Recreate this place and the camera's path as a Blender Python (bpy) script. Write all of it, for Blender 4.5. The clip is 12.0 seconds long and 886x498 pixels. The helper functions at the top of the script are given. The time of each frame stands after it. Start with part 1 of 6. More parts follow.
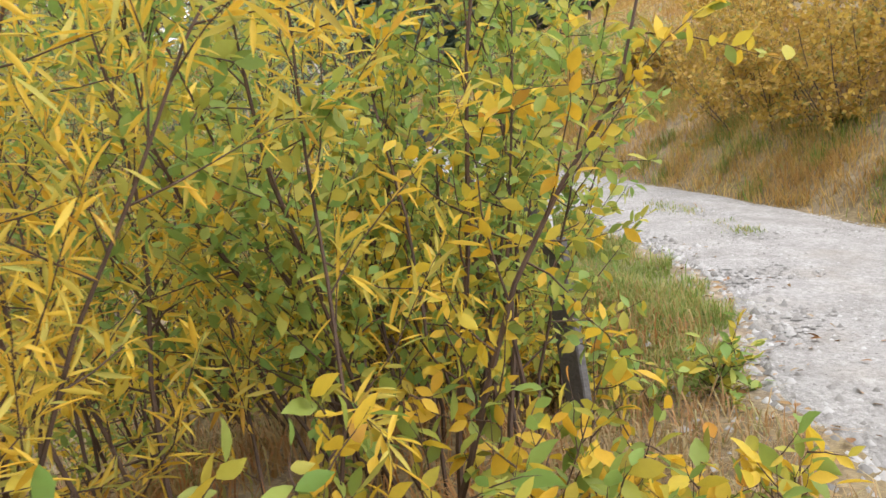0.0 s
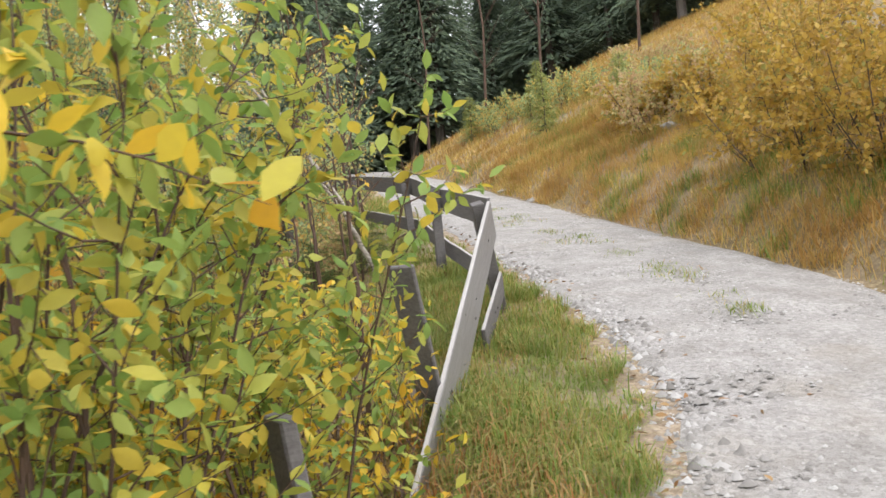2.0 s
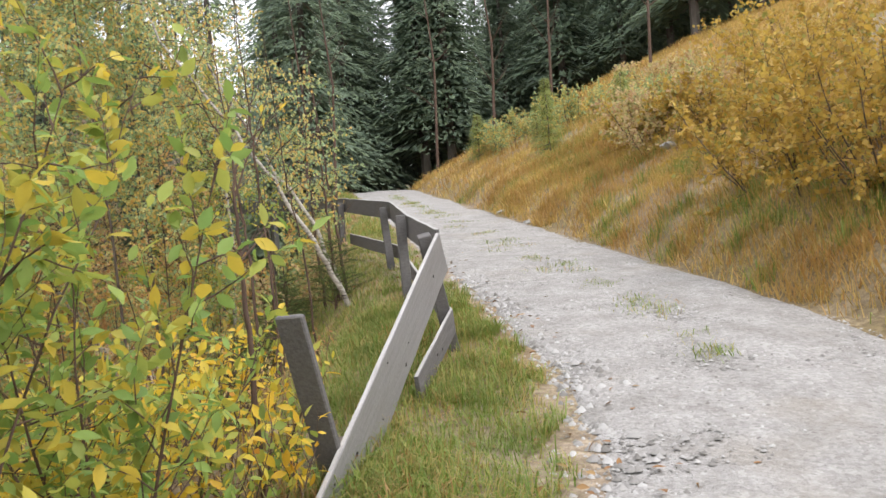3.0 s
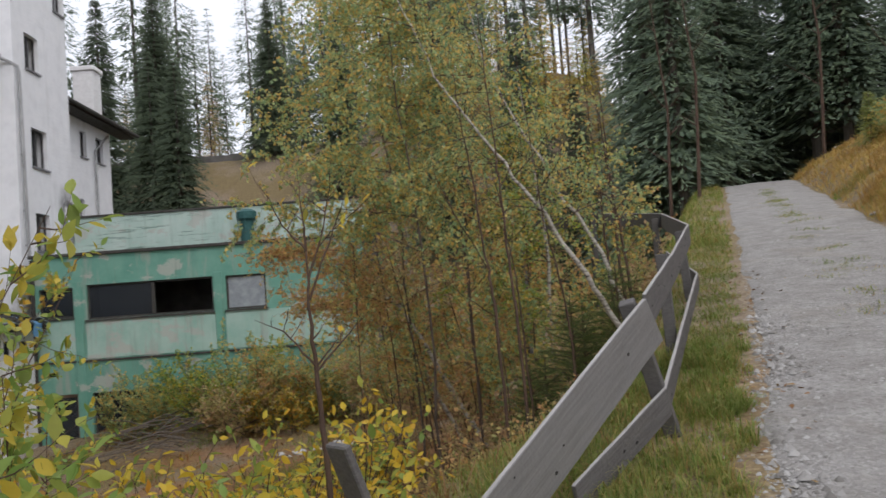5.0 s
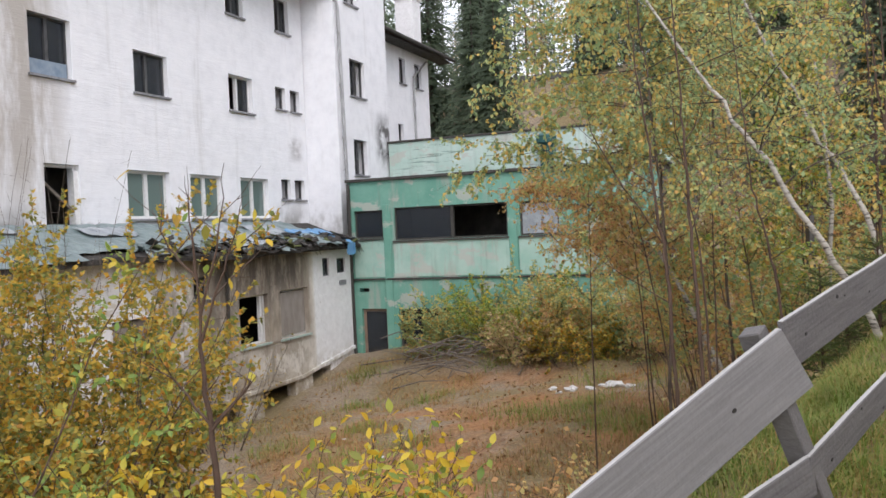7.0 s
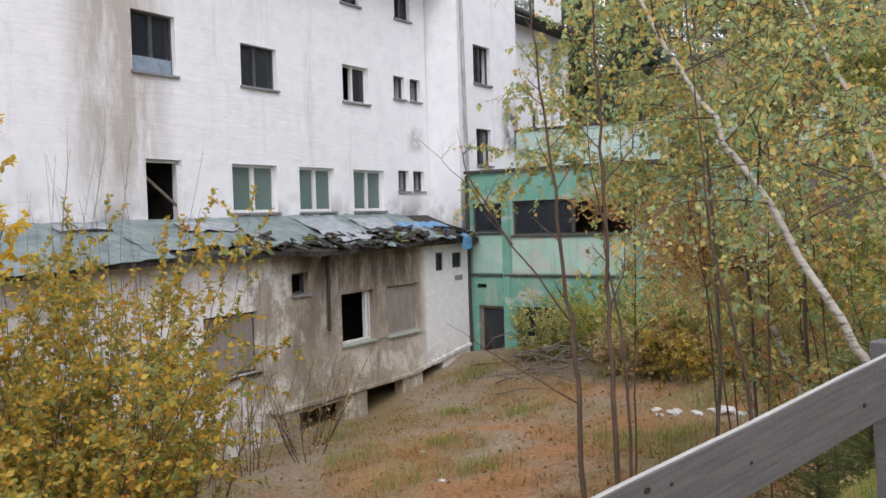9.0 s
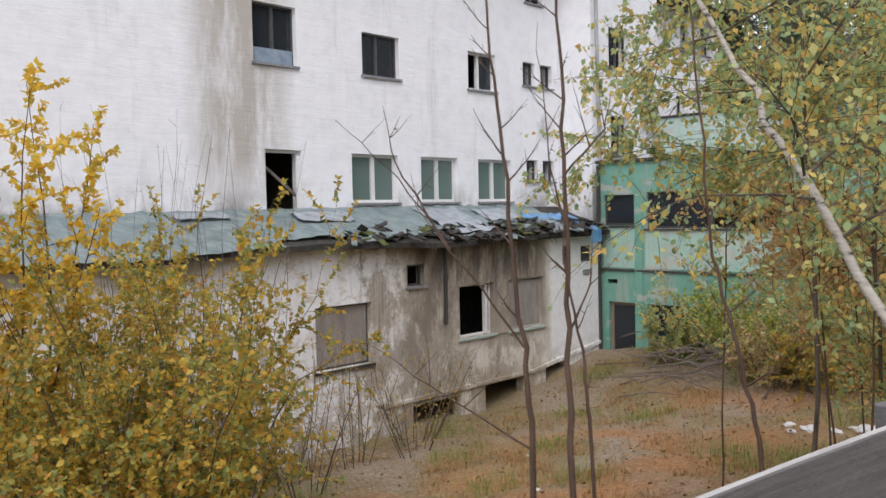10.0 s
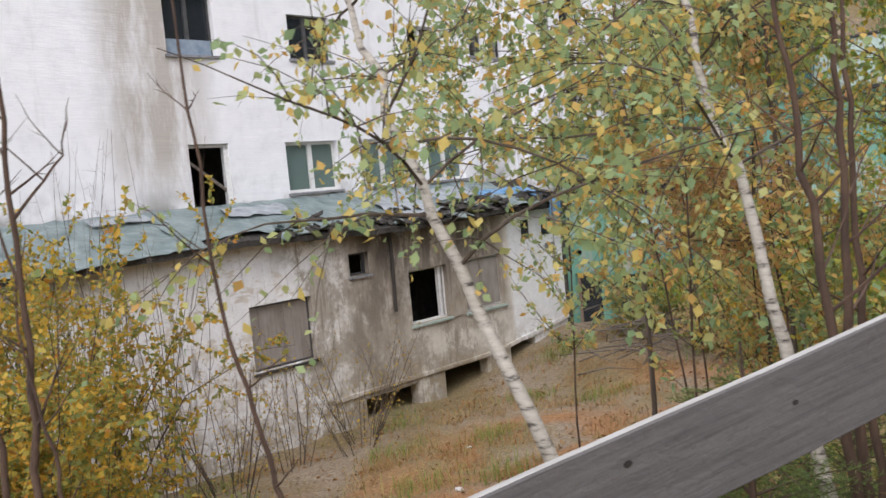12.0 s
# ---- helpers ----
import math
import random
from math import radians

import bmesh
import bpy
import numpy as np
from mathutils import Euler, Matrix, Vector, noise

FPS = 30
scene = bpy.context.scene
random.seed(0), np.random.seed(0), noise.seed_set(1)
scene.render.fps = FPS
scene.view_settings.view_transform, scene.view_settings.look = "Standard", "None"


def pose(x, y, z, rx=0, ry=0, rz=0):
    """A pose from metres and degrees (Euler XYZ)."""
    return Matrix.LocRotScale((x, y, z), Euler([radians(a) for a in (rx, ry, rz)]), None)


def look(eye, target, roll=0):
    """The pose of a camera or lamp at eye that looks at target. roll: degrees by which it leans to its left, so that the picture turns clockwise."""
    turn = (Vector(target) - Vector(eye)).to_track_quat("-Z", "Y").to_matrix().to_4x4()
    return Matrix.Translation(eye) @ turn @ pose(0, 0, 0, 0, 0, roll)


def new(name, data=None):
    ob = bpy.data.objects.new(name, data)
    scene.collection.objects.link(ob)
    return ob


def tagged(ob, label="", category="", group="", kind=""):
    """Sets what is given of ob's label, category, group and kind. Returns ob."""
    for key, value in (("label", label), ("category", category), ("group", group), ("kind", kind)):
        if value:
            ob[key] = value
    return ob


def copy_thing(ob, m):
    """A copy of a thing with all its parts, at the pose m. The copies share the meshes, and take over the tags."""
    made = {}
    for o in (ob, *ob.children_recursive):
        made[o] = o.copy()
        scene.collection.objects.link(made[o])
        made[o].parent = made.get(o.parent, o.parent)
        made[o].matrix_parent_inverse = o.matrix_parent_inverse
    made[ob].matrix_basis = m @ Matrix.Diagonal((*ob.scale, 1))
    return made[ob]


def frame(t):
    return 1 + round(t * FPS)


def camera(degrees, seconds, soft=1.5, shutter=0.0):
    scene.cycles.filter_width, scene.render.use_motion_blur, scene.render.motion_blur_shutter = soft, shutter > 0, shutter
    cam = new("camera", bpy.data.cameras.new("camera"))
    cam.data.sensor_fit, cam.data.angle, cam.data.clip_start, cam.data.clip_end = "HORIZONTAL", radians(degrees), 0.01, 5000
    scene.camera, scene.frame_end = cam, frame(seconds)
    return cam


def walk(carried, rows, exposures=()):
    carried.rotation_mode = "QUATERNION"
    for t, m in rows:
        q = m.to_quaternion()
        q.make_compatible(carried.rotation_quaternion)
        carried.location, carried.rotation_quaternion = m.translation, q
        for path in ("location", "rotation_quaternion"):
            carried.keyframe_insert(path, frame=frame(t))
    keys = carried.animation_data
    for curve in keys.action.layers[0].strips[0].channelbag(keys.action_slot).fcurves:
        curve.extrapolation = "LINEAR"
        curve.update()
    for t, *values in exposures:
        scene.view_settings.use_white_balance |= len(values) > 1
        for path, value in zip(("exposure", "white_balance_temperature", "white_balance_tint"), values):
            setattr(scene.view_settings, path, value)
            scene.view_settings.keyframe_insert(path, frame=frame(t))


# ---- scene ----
cam = camera(55.6, 12.0, shutter=0.15)
PATH = [
    (0, (-2.595, 0.015, 1.211), (-1.47, 1.667, 1.155), -4.0),
    (0.5, (-2.264, 0.111, 1.23), (-1.201, 1.805, 1.196), -5.1),
    (1, (-1.906, 0.201, 1.314), (-0.937, 1.951, 1.31), -5.4),
    (1.5, (-1.494, 0.388, 1.409), (-0.517, 2.133, 1.431), -5.3),
    (2, (-1.038, 0.459, 1.472), (-0.061, 2.203, 1.501), -4.9),
    (2.5, (-0.693, 0.531, 1.501), (0.285, 2.274, 1.559), -4.9),
    (4.5, (0.539, 0.655, 1.864), (0.909, 2.619, 1.958), -4.4),
    (5, (0.926, 0.778, 1.951), (0.958, 2.775, 2.061), -4.2),
    (5.5, (1.19, 0.862, 2.011), (0.911, 2.841, 2.097), -4.3),
    (6, (1.462, 1.158, 2.1), (1.053, 3.115, 2.158), -4.3),
    (6.5, (1.804, 1.535, 2.118), (1.203, 3.443, 2.116), -3.8),
    (7, (2.085, 1.92, 2.276), (1.334, 3.773, 2.231), -2.5),
    (7.5, (2.323, 2.365, 2.413), (1.387, 4.132, 2.362), -2.8),
    (9.5, (3.229, 4.371, 2.655), (1.993, 5.94, 2.565), -1),
    (10, (3.337, 4.956, 2.643), (1.94, 6.384, 2.553), -1.2),
    (10.5, (3.443, 5.423, 2.657), (2.037, 6.84, 2.541), -1.9),
    (11, (3.6, 5.843, 2.701), (2.172, 7.236, 2.574), -2.3),
    (11.5, (3.709, 6.262, 2.711), (2.273, 7.646, 2.567), -3.7),
    (12, (3.938, 6.664, 2.752), (2.522, 8.068, 2.601), -5.4),
]
walk(cam, [(t, look(eye, target, roll)) for t, eye, target, roll in PATH], exposures=[(0, 1.05, 6500, 13), (0.5, 1.08, 6500, 13), (1.5, 0.97, 6550, 13), (2.5, 1.0, 6500, 13), (4.5, 0.27, 6400, 14), (5.0, -0.08, 6350, 14), (5.5, -0.22, 6300, 14), (6, 0.15, 6300, 15), (7.0, 0.58, 6300, 16), (7.5, 0.58, 6300, 16), (9.5, 0.46, 6350, 16), (10.5, 0.42, 6350, 16), (11.5, 0.40, 6350, 16), (12, 0.58, 6350, 16)])

# ---- world and light: an overcast autumn day ----
world = bpy.data.worlds.new("world")
scene.world = world
world.use_nodes = True
wn, wl = world.node_tree.nodes, world.node_tree.links
wn.clear()
sky = wn.new("ShaderNodeTexSky")
sky.sky_type, sky.sun_disc = "NISHITA", False
sky.sun_elevation, sky.sun_rotation = radians(48), radians(140)
cloud = wn.new("ShaderNodeMix")
cloud.data_type = "RGBA"
cloud.inputs[0].default_value = 0.8
cloud.inputs[7].default_value = (10.5, 10.7, 11.0, 1)
back = wn.new("ShaderNodeBackground")
back.inputs[1].default_value = 0.125
wout = wn.new("ShaderNodeOutputWorld")
wl.new(sky.outputs[0], cloud.inputs[6])
wl.new(cloud.outputs[2], back.inputs[0])
wl.new(back.outputs[0], wout.inputs[0])
sun = new("sun", bpy.data.lights.new("sun", "SUN"))
sun.data.energy, sun.data.angle, sun.data.color = 0.9, radians(25), (1.0, 0.96, 0.9)
sun.matrix_world = look((8, -12, 16), (0, 0, 0))


# ---- materials ----
def ramp_of(nt, fac, stops):
    r = nt.nodes.new("ShaderNodeValToRGB")
    el = r.color_ramp.elements
    while len(el) < len(stops):
        el.new(0.5)
    for e, (p, c) in zip(el, stops):
        e.position, e.color = p, (*c, 1)
    nt.links.new(fac, r.inputs[0])
    return r.outputs[0]


def noise_of(nt, scale, detail=4.0, rough=0.6, stretch=(1, 1, 1)):
    co = nt.nodes.new("ShaderNodeTexCoord")
    mp = nt.nodes.new("ShaderNodeMapping")
    mp.inputs["Scale"].default_value = stretch
    nt.links.new(co.outputs["Object"], mp.inputs[0])
    n = nt.nodes.new("ShaderNodeTexNoise")
    n.inputs["Scale"].default_value, n.inputs["Detail"].default_value, n.inputs["Roughness"].default_value = scale, detail, rough
    nt.links.new(mp.outputs[0], n.inputs[0])
    return n.outputs["Fac"]


def mix_of(nt, fac, a, b, mode="MIX"):
    m = nt.nodes.new("ShaderNodeMix")
    m.data_type, m.blend_type = "RGBA", mode
    for sock, v in ((m.inputs[0], fac), (m.inputs[6], a), (m.inputs[7], b)):
        if isinstance(v, bpy.types.NodeSocket):
            nt.links.new(v, sock)
        elif isinstance(v, tuple):
            sock.default_value = (*v, 1)
        else:
            sock.default_value = v
    return m.outputs[2]


def math_of(nt, op, a, b=0.0, clamp=False):
    m = nt.nodes.new("ShaderNodeMath")
    m.operation, m.use_clamp = op, clamp
    for sock, v in zip(m.inputs, (a, b)):
        if isinstance(v, bpy.types.NodeSocket):
            nt.links.new(v, sock)
        else:
            sock.default_value = v
    return m.outputs[0]


def band_of(nt, axis, lo, hi, soft):
    """1 between lo and hi on an object axis, fading over soft."""
    co = nt.nodes.new("ShaderNodeTexCoord")
    sep = nt.nodes.new("ShaderNodeSeparateXYZ")
    nt.links.new(co.outputs["Object"], sep.inputs[0])
    v = sep.outputs[axis]
    up = math_of(nt, "DIVIDE", math_of(nt, "SUBTRACT", v, lo), soft, True)
    down = math_of(nt, "DIVIDE", math_of(nt, "SUBTRACT", hi, v), soft, True)
    return math_of(nt, "MULTIPLY", up, down)


def shade(name, build, rough=0.8, bump=0.0, bump_scale=30.0, metal=0.0, spec=0.3, trans=0.0, courses=(1, 1, 1)):
    m = bpy.data.materials.new(name)
    m.use_nodes = True
    nt = m.node_tree
    b = nt.nodes["Principled BSDF"]
    b.inputs["Roughness"].default_value, b.inputs["Metallic"].default_value = rough, metal
    b.inputs["Specular IOR Level"].default_value = spec
    col = build(nt) if callable(build) else build
    if isinstance(col, tuple):
        b.inputs["Base Color"].default_value = (*col, 1)
    else:
        nt.links.new(col, b.inputs["Base Color"])
    if bump:
        bp = nt.nodes.new("ShaderNodeBump")
        bp.inputs["Strength"].default_value, bp.inputs["Distance"].default_value = bump, 0.02
        nt.links.new(noise_of(nt, bump_scale, 6, 0.6, courses), bp.inputs["Height"])
        nt.links.new(bp.outputs[0], b.inputs["Normal"])
    if trans:
        t = nt.nodes.new("ShaderNodeBsdfTranslucent")
        if isinstance(col, tuple):
            t.inputs[0].default_value = (*col, 1)
        else:
            nt.links.new(col, t.inputs[0])
        mx = nt.nodes.new("ShaderNodeMixShader")
        mx.inputs[0].default_value = trans
        nt.links.new(b.outputs[0], mx.inputs[1])
        nt.links.new(t.outputs[0], mx.inputs[2])
        nt.links.new(mx.outputs[0], nt.nodes["Material Output"].inputs[0])
    return m


def leafy(name, stops, single=False, trans=0.45, spec=0.35, patch=None):
    """Leaf colours that differ from leaf to leaf; patch (colour, scale, share) tints whole stretches."""
    def build(nt):
        if single:
            src = nt.nodes.new("ShaderNodeObjectInfo").outputs["Random"]
        else:
            src = nt.nodes.new("ShaderNodeNewGeometry").outputs["Random Per Island"]
        col = ramp_of(nt, src, stops)
        if patch:
            where = ramp_of(nt, noise_of(nt, patch[1], 4), [(0.46, (0, 0, 0)), (0.62, (1, 1, 1))])
            col = mix_of(nt, math_of(nt, "MULTIPLY", where, patch[2]), col, patch[0])
        return mix_of(nt, math_of(nt, "MULTIPLY", noise_of(nt, 60), 0.3), col, (0.18, 0.12, 0.05))
    return shade(name, build, 0.55, 0.1, 80, spec=spec, trans=trans)


def ramp2(scale, stops, stretch=(1, 1, 1), detail=6.0):
    return lambda nt: ramp_of(nt, noise_of(nt, scale, detail, 0.62, stretch), stops)


YELLOWS = [(0.0, (0.72, 0.42, 0.03)), (0.36, (0.80, 0.58, 0.05)), (0.58, (0.60, 0.53, 0.07)), (0.78, (0.30, 0.38, 0.07)), (0.92, (0.18, 0.30, 0.06)), (1.0, (0.68, 0.32, 0.04))]
M_LEAF = leafy("shrub_leaf", YELLOWS)
M_LEAF_ONE = leafy("shrub_leaf_single", YELLOWS, True)
GREENISH = [(0.0, (0.20, 0.36, 0.08)), (0.35, (0.30, 0.43, 0.10)), (0.6, (0.48, 0.50, 0.09)), (0.8, (0.70, 0.52, 0.06)), (1.0, (0.15, 0.28, 0.07))]
M_LEAF_G = leafy("shrub_leaf_green", GREENISH)
M_LEAF_G_ONE = leafy("shrub_leaf_green_single", GREENISH, True)
M_BIRCHLEAF = leafy("birch_leaf", [(0.0, (0.26, 0.41, 0.21)), (0.4, (0.40, 0.51, 0.22)), (0.65, (0.58, 0.56, 0.21)), (0.85, (0.80, 0.60, 0.16)), (1.0, (0.72, 0.42, 0.14))])
# mixed leaf colours; dark and orange stops also carry painted shade and highlights
M_SHRUBFAR = leafy("dull_golden_leaf", [(0.0, (0.68, 0.38, 0.04)), (0.3, (0.66, 0.48, 0.07)), (0.5, (0.42, 0.38, 0.08)), (0.70, (0.27, 0.31, 0.08)), (0.86, (0.18, 0.25, 0.07)), (1.0, (0.62, 0.26, 0.04))])
M_GOLD = leafy("bright_yellow_leaf", [(0.0, (0.85, 0.52, 0.04)), (0.6, (0.86, 0.62, 0.08)), (1.0, (0.60, 0.52, 0.10))])
STRAW = [(0.0, (0.80, 0.50, 0.05)), (0.4, (0.85, 0.62, 0.08)), (0.7, (0.70, 0.60, 0.13)), (0.88, (0.40, 0.44, 0.10)), (1.0, (0.74, 0.40, 0.05))]
M_STRAW = leafy("narrow_yellow_leaf", STRAW)
M_STRAW_ONE = leafy("narrow_yellow_leaf_single", STRAW, True)
M_BROWNLEAF = leafy("withered_leaf", [(0.0, (0.54, 0.33, 0.19)), (0.35, (0.60, 0.44, 0.25)), (0.65, (0.64, 0.52, 0.22)), (1.0, (0.42, 0.48, 0.20))])
M_RUSTLEAF = leafy("rust_orange_leaf", [(0.0, (0.60, 0.30, 0.13)), (0.4, (0.68, 0.42, 0.18)), (0.7, (0.70, 0.52, 0.18)), (1.0, (0.42, 0.44, 0.17))])
M_OCHRE = leafy("ochre_leaf", [(0.0, (0.54, 0.34, 0.06)), (0.5, (0.60, 0.43, 0.08)), (0.75, (0.44, 0.27, 0.07)), (1.0, (0.34, 0.36, 0.09))])
M_NEEDLE = leafy("spruce_needles", [(0.0, (0.13, 0.19, 0.15)), (0.5, (0.18, 0.26, 0.18)), (1.0, (0.24, 0.32, 0.20))], trans=0.35, spec=0.05)
M_NEEDLE_S = leafy("deep_green_needles", [(0.0, (0.06, 0.10, 0.075)), (0.5, (0.09, 0.14, 0.095)), (1.0, (0.13, 0.18, 0.11))], trans=0.3, spec=0.05)
M_NEEDLE_Y = leafy("young_spruce_needles", [(0.0, (0.14, 0.20, 0.05)), (0.5, (0.22, 0.27, 0.06)), (1.0, (0.32, 0.32, 0.07))], trans=0.3)
M_NEEDLE_D = leafy("dark_spruce_needles", [(0.0, (0.07, 0.12, 0.04)), (0.5, (0.11, 0.18, 0.055)), (1.0, (0.18, 0.25, 0.07))], trans=0.2, spec=0.1)
M_BARK = shade("dark_bark", ramp2(18, [(0.3, (0.06, 0.045, 0.033)), (0.7, (0.14, 0.11, 0.085))], (1, 1, 0.25)), 0.9, 0.5, 50)
M_REDBARK = shade("brown_sapling_bark", ramp2(22, [(0.3, (0.055, 0.035, 0.026)), (0.7, (0.12, 0.075, 0.05))], (1, 1, 0.3)), 0.75, 0.3, 60)
M_BIRCH = shade("birch_bark", ramp2(11, [(0.38, (0.07, 0.06, 0.05)), (0.47, (0.36, 0.33, 0.28)), (0.8, (0.56, 0.52, 0.45))], (1, 1, 3.5)), 0.7, 0.3, 60)
M_FARTRUNK = shade("grey_trunk", ramp2(6, [(0.3, (0.07, 0.06, 0.05)), (0.7, (0.16, 0.14, 0.12))], (1, 1, 0.3)), 0.9)


def ground_colour(nt):
    big = noise_of(nt, 0.35, 5)
    fine = noise_of(nt, 14, 6)
    dry = ramp_of(nt, fine, [(0.25, (0.12, 0.09, 0.045)), (0.5, (0.23, 0.175, 0.085)), (0.75, (0.35, 0.275, 0.15))])
    pale = ramp_of(nt, fine, [(0.25, (0.17, 0.125, 0.085)), (0.55, (0.32, 0.255, 0.18)), (0.8, (0.46, 0.39, 0.30))])
    rust = ramp_of(nt, fine, [(0.25, (0.17, 0.075, 0.03)), (0.55, (0.33, 0.16, 0.065)), (0.8, (0.44, 0.27, 0.13))])
    c = mix_of(nt, math_of(nt, "MULTIPLY", math_of(nt, "SUBTRACT", big, 0.46, True), 7.0, True), dry, pale)
    c = mix_of(nt, math_of(nt, "MULTIPLY", ramp_of(nt, noise_of(nt, 30, 5, 0.7), [(0.45, (0, 0, 0)), (0.6, (1, 1, 1))]), 0.55), c, (0.10, 0.07, 0.045))
    yard = math_of(nt, "MULTIPLY", band_of(nt, 0, -8.5, 3.4, 2.0), band_of(nt, 1, 4.5, 24.5, 2.5))
    blot = ramp_of(nt, noise_of(nt, 0.45, 5, 0.6), [(0.44, (0, 0, 0)), (0.58, (1, 1, 1))])
    return mix_of(nt, math_of(nt, "MULTIPLY", math_of(nt, "MULTIPLY", yard, blot), 0.9), c, rust)


M_GROUND = shade("autumn_ground", ground_colour, 0.95, 0.8, 12)


def gravel_colour(nt):
    v = nt.nodes.new("ShaderNodeTexVoronoi")
    v.inputs["Scale"].default_value = 45
    co = nt.nodes.new("ShaderNodeTexCoord")
    nt.links.new(co.outputs["Object"], v.inputs[0])
    stones = ramp_of(nt, v.outputs["Color"], [(0.0, (0.22, 0.21, 0.20)), (0.5, (0.38, 0.37, 0.355)), (1.0, (0.56, 0.55, 0.53))])
    fine = ramp_of(nt, noise_of(nt, 90, 4), [(0.3, (0.30, 0.285, 0.265)), (0.7, (0.50, 0.49, 0.475))])
    c = mix_of(nt, 0.5, stones, fine)
    patch = ramp_of(nt, noise_of(nt, 3.5, 6, 0.7), [(0.35, (0.72, 0.71, 0.69)), (0.65, (1, 1, 1))])
    c = mix_of(nt, 1.0, c, patch, "MULTIPLY")
    worn = math_of(nt, "MULTIPLY", math_of(nt, "SUBTRACT", noise_of(nt, 1.1, 5), 0.55, True), 4.0, True)
    c = mix_of(nt, math_of(nt, "MULTIPLY", worn, 0.6), c, (0.33, 0.29, 0.23))
    return mix_of(nt, 1.0, c, (0.89, 0.88, 0.87), "MULTIPLY")


M_GRAVEL = shade("pale_gravel", gravel_colour, 0.95, 1.0, 38)
M_STONE = shade("pale_stone", lambda nt: ramp_of(nt, nt.nodes.new("ShaderNodeNewGeometry").outputs["Random Per Island"], [(0.0, (0.17, 0.16, 0.145)), (0.5, (0.29, 0.278, 0.26)), (1.0, (0.43, 0.42, 0.40))]), 0.9, 0.4, 40)
M_FALLEN = leafy("fallen_leaf", [(0.0, (0.20, 0.09, 0.03)), (0.5, (0.28, 0.14, 0.05)), (1.0, (0.34, 0.22, 0.08))], trans=0.1)
M_GRASS = leafy("verge_grass", [(0.0, (0.13, 0.25, 0.035)), (0.3, (0.23, 0.33, 0.06)), (0.6, (0.36, 0.37, 0.09)), (0.82, (0.50, 0.39, 0.15)), (1.0, (0.46, 0.27, 0.10))], trans=0.4, patch=((0.14, 0.24, 0.04), 1.6, 0.7))
M_DRYGRASS = leafy("golden_grass", [(0.0, (0.42, 0.37, 0.08)), (0.3, (0.60, 0.43, 0.12)), (0.7, (0.68, 0.47, 0.16)), (1.0, (0.54, 0.30, 0.10))], trans=0.4, patch=((0.40, 0.21, 0.06), 0.9, 0.65))
M_SLOPEGRASS = leafy("slope_grass", [(0.0, (0.24, 0.12, 0.05)), (0.4, (0.32, 0.19, 0.07)), (0.7, (0.30, 0.21, 0.08)), (1.0, (0.18, 0.25, 0.06))], trans=0.35)
M_RUSTGRASS = leafy("rust_grass", [(0.0, (0.36, 0.15, 0.045)), (0.4, (0.45, 0.22, 0.07)), (0.75, (0.48, 0.32, 0.13)), (1.0, (0.28, 0.30, 0.09))], trans=0.35, patch=((0.44, 0.36, 0.20), 0.7, 0.7))


def wood_colour(nt):
    grain = ramp_of(nt, noise_of(nt, 7, 8, 0.7, (0.6, 14, 14)), [(0.25, (0.075, 0.07, 0.068)), (0.5, (0.122, 0.115, 0.112)), (0.8, (0.175, 0.168, 0.16))])
    stain = math_of(nt, "MULTIPLY", math_of(nt, "SUBTRACT", noise_of(nt, 2.5, 5), 0.52, True), 3.0, True)
    return mix_of(nt, stain, grain, (0.13, 0.12, 0.11))


M_WOOD = shade("weathered_grey_wood", wood_colour, 0.85, 0.35, 40)
M_WOOD_PALE = shade("bleached_grey_wood", ramp2(7, [(0.25, (0.145, 0.139, 0.135)), (0.5, (0.19, 0.184, 0.18)), (0.8, (0.245, 0.24, 0.232))], (0.6, 14, 14), 8.0), 0.5, 0.2, 40, spec=0.5)
M_WOOD_EDGE = shade("pale_board_edge", ramp2(9, [(0.3, (0.28, 0.27, 0.25)), (0.7, (0.46, 0.445, 0.42))], (0.5, 8, 8)), 0.85, 0.3, 40)
M_KNOT = shade("dark_knot", (0.03, 0.028, 0.025), 0.9)


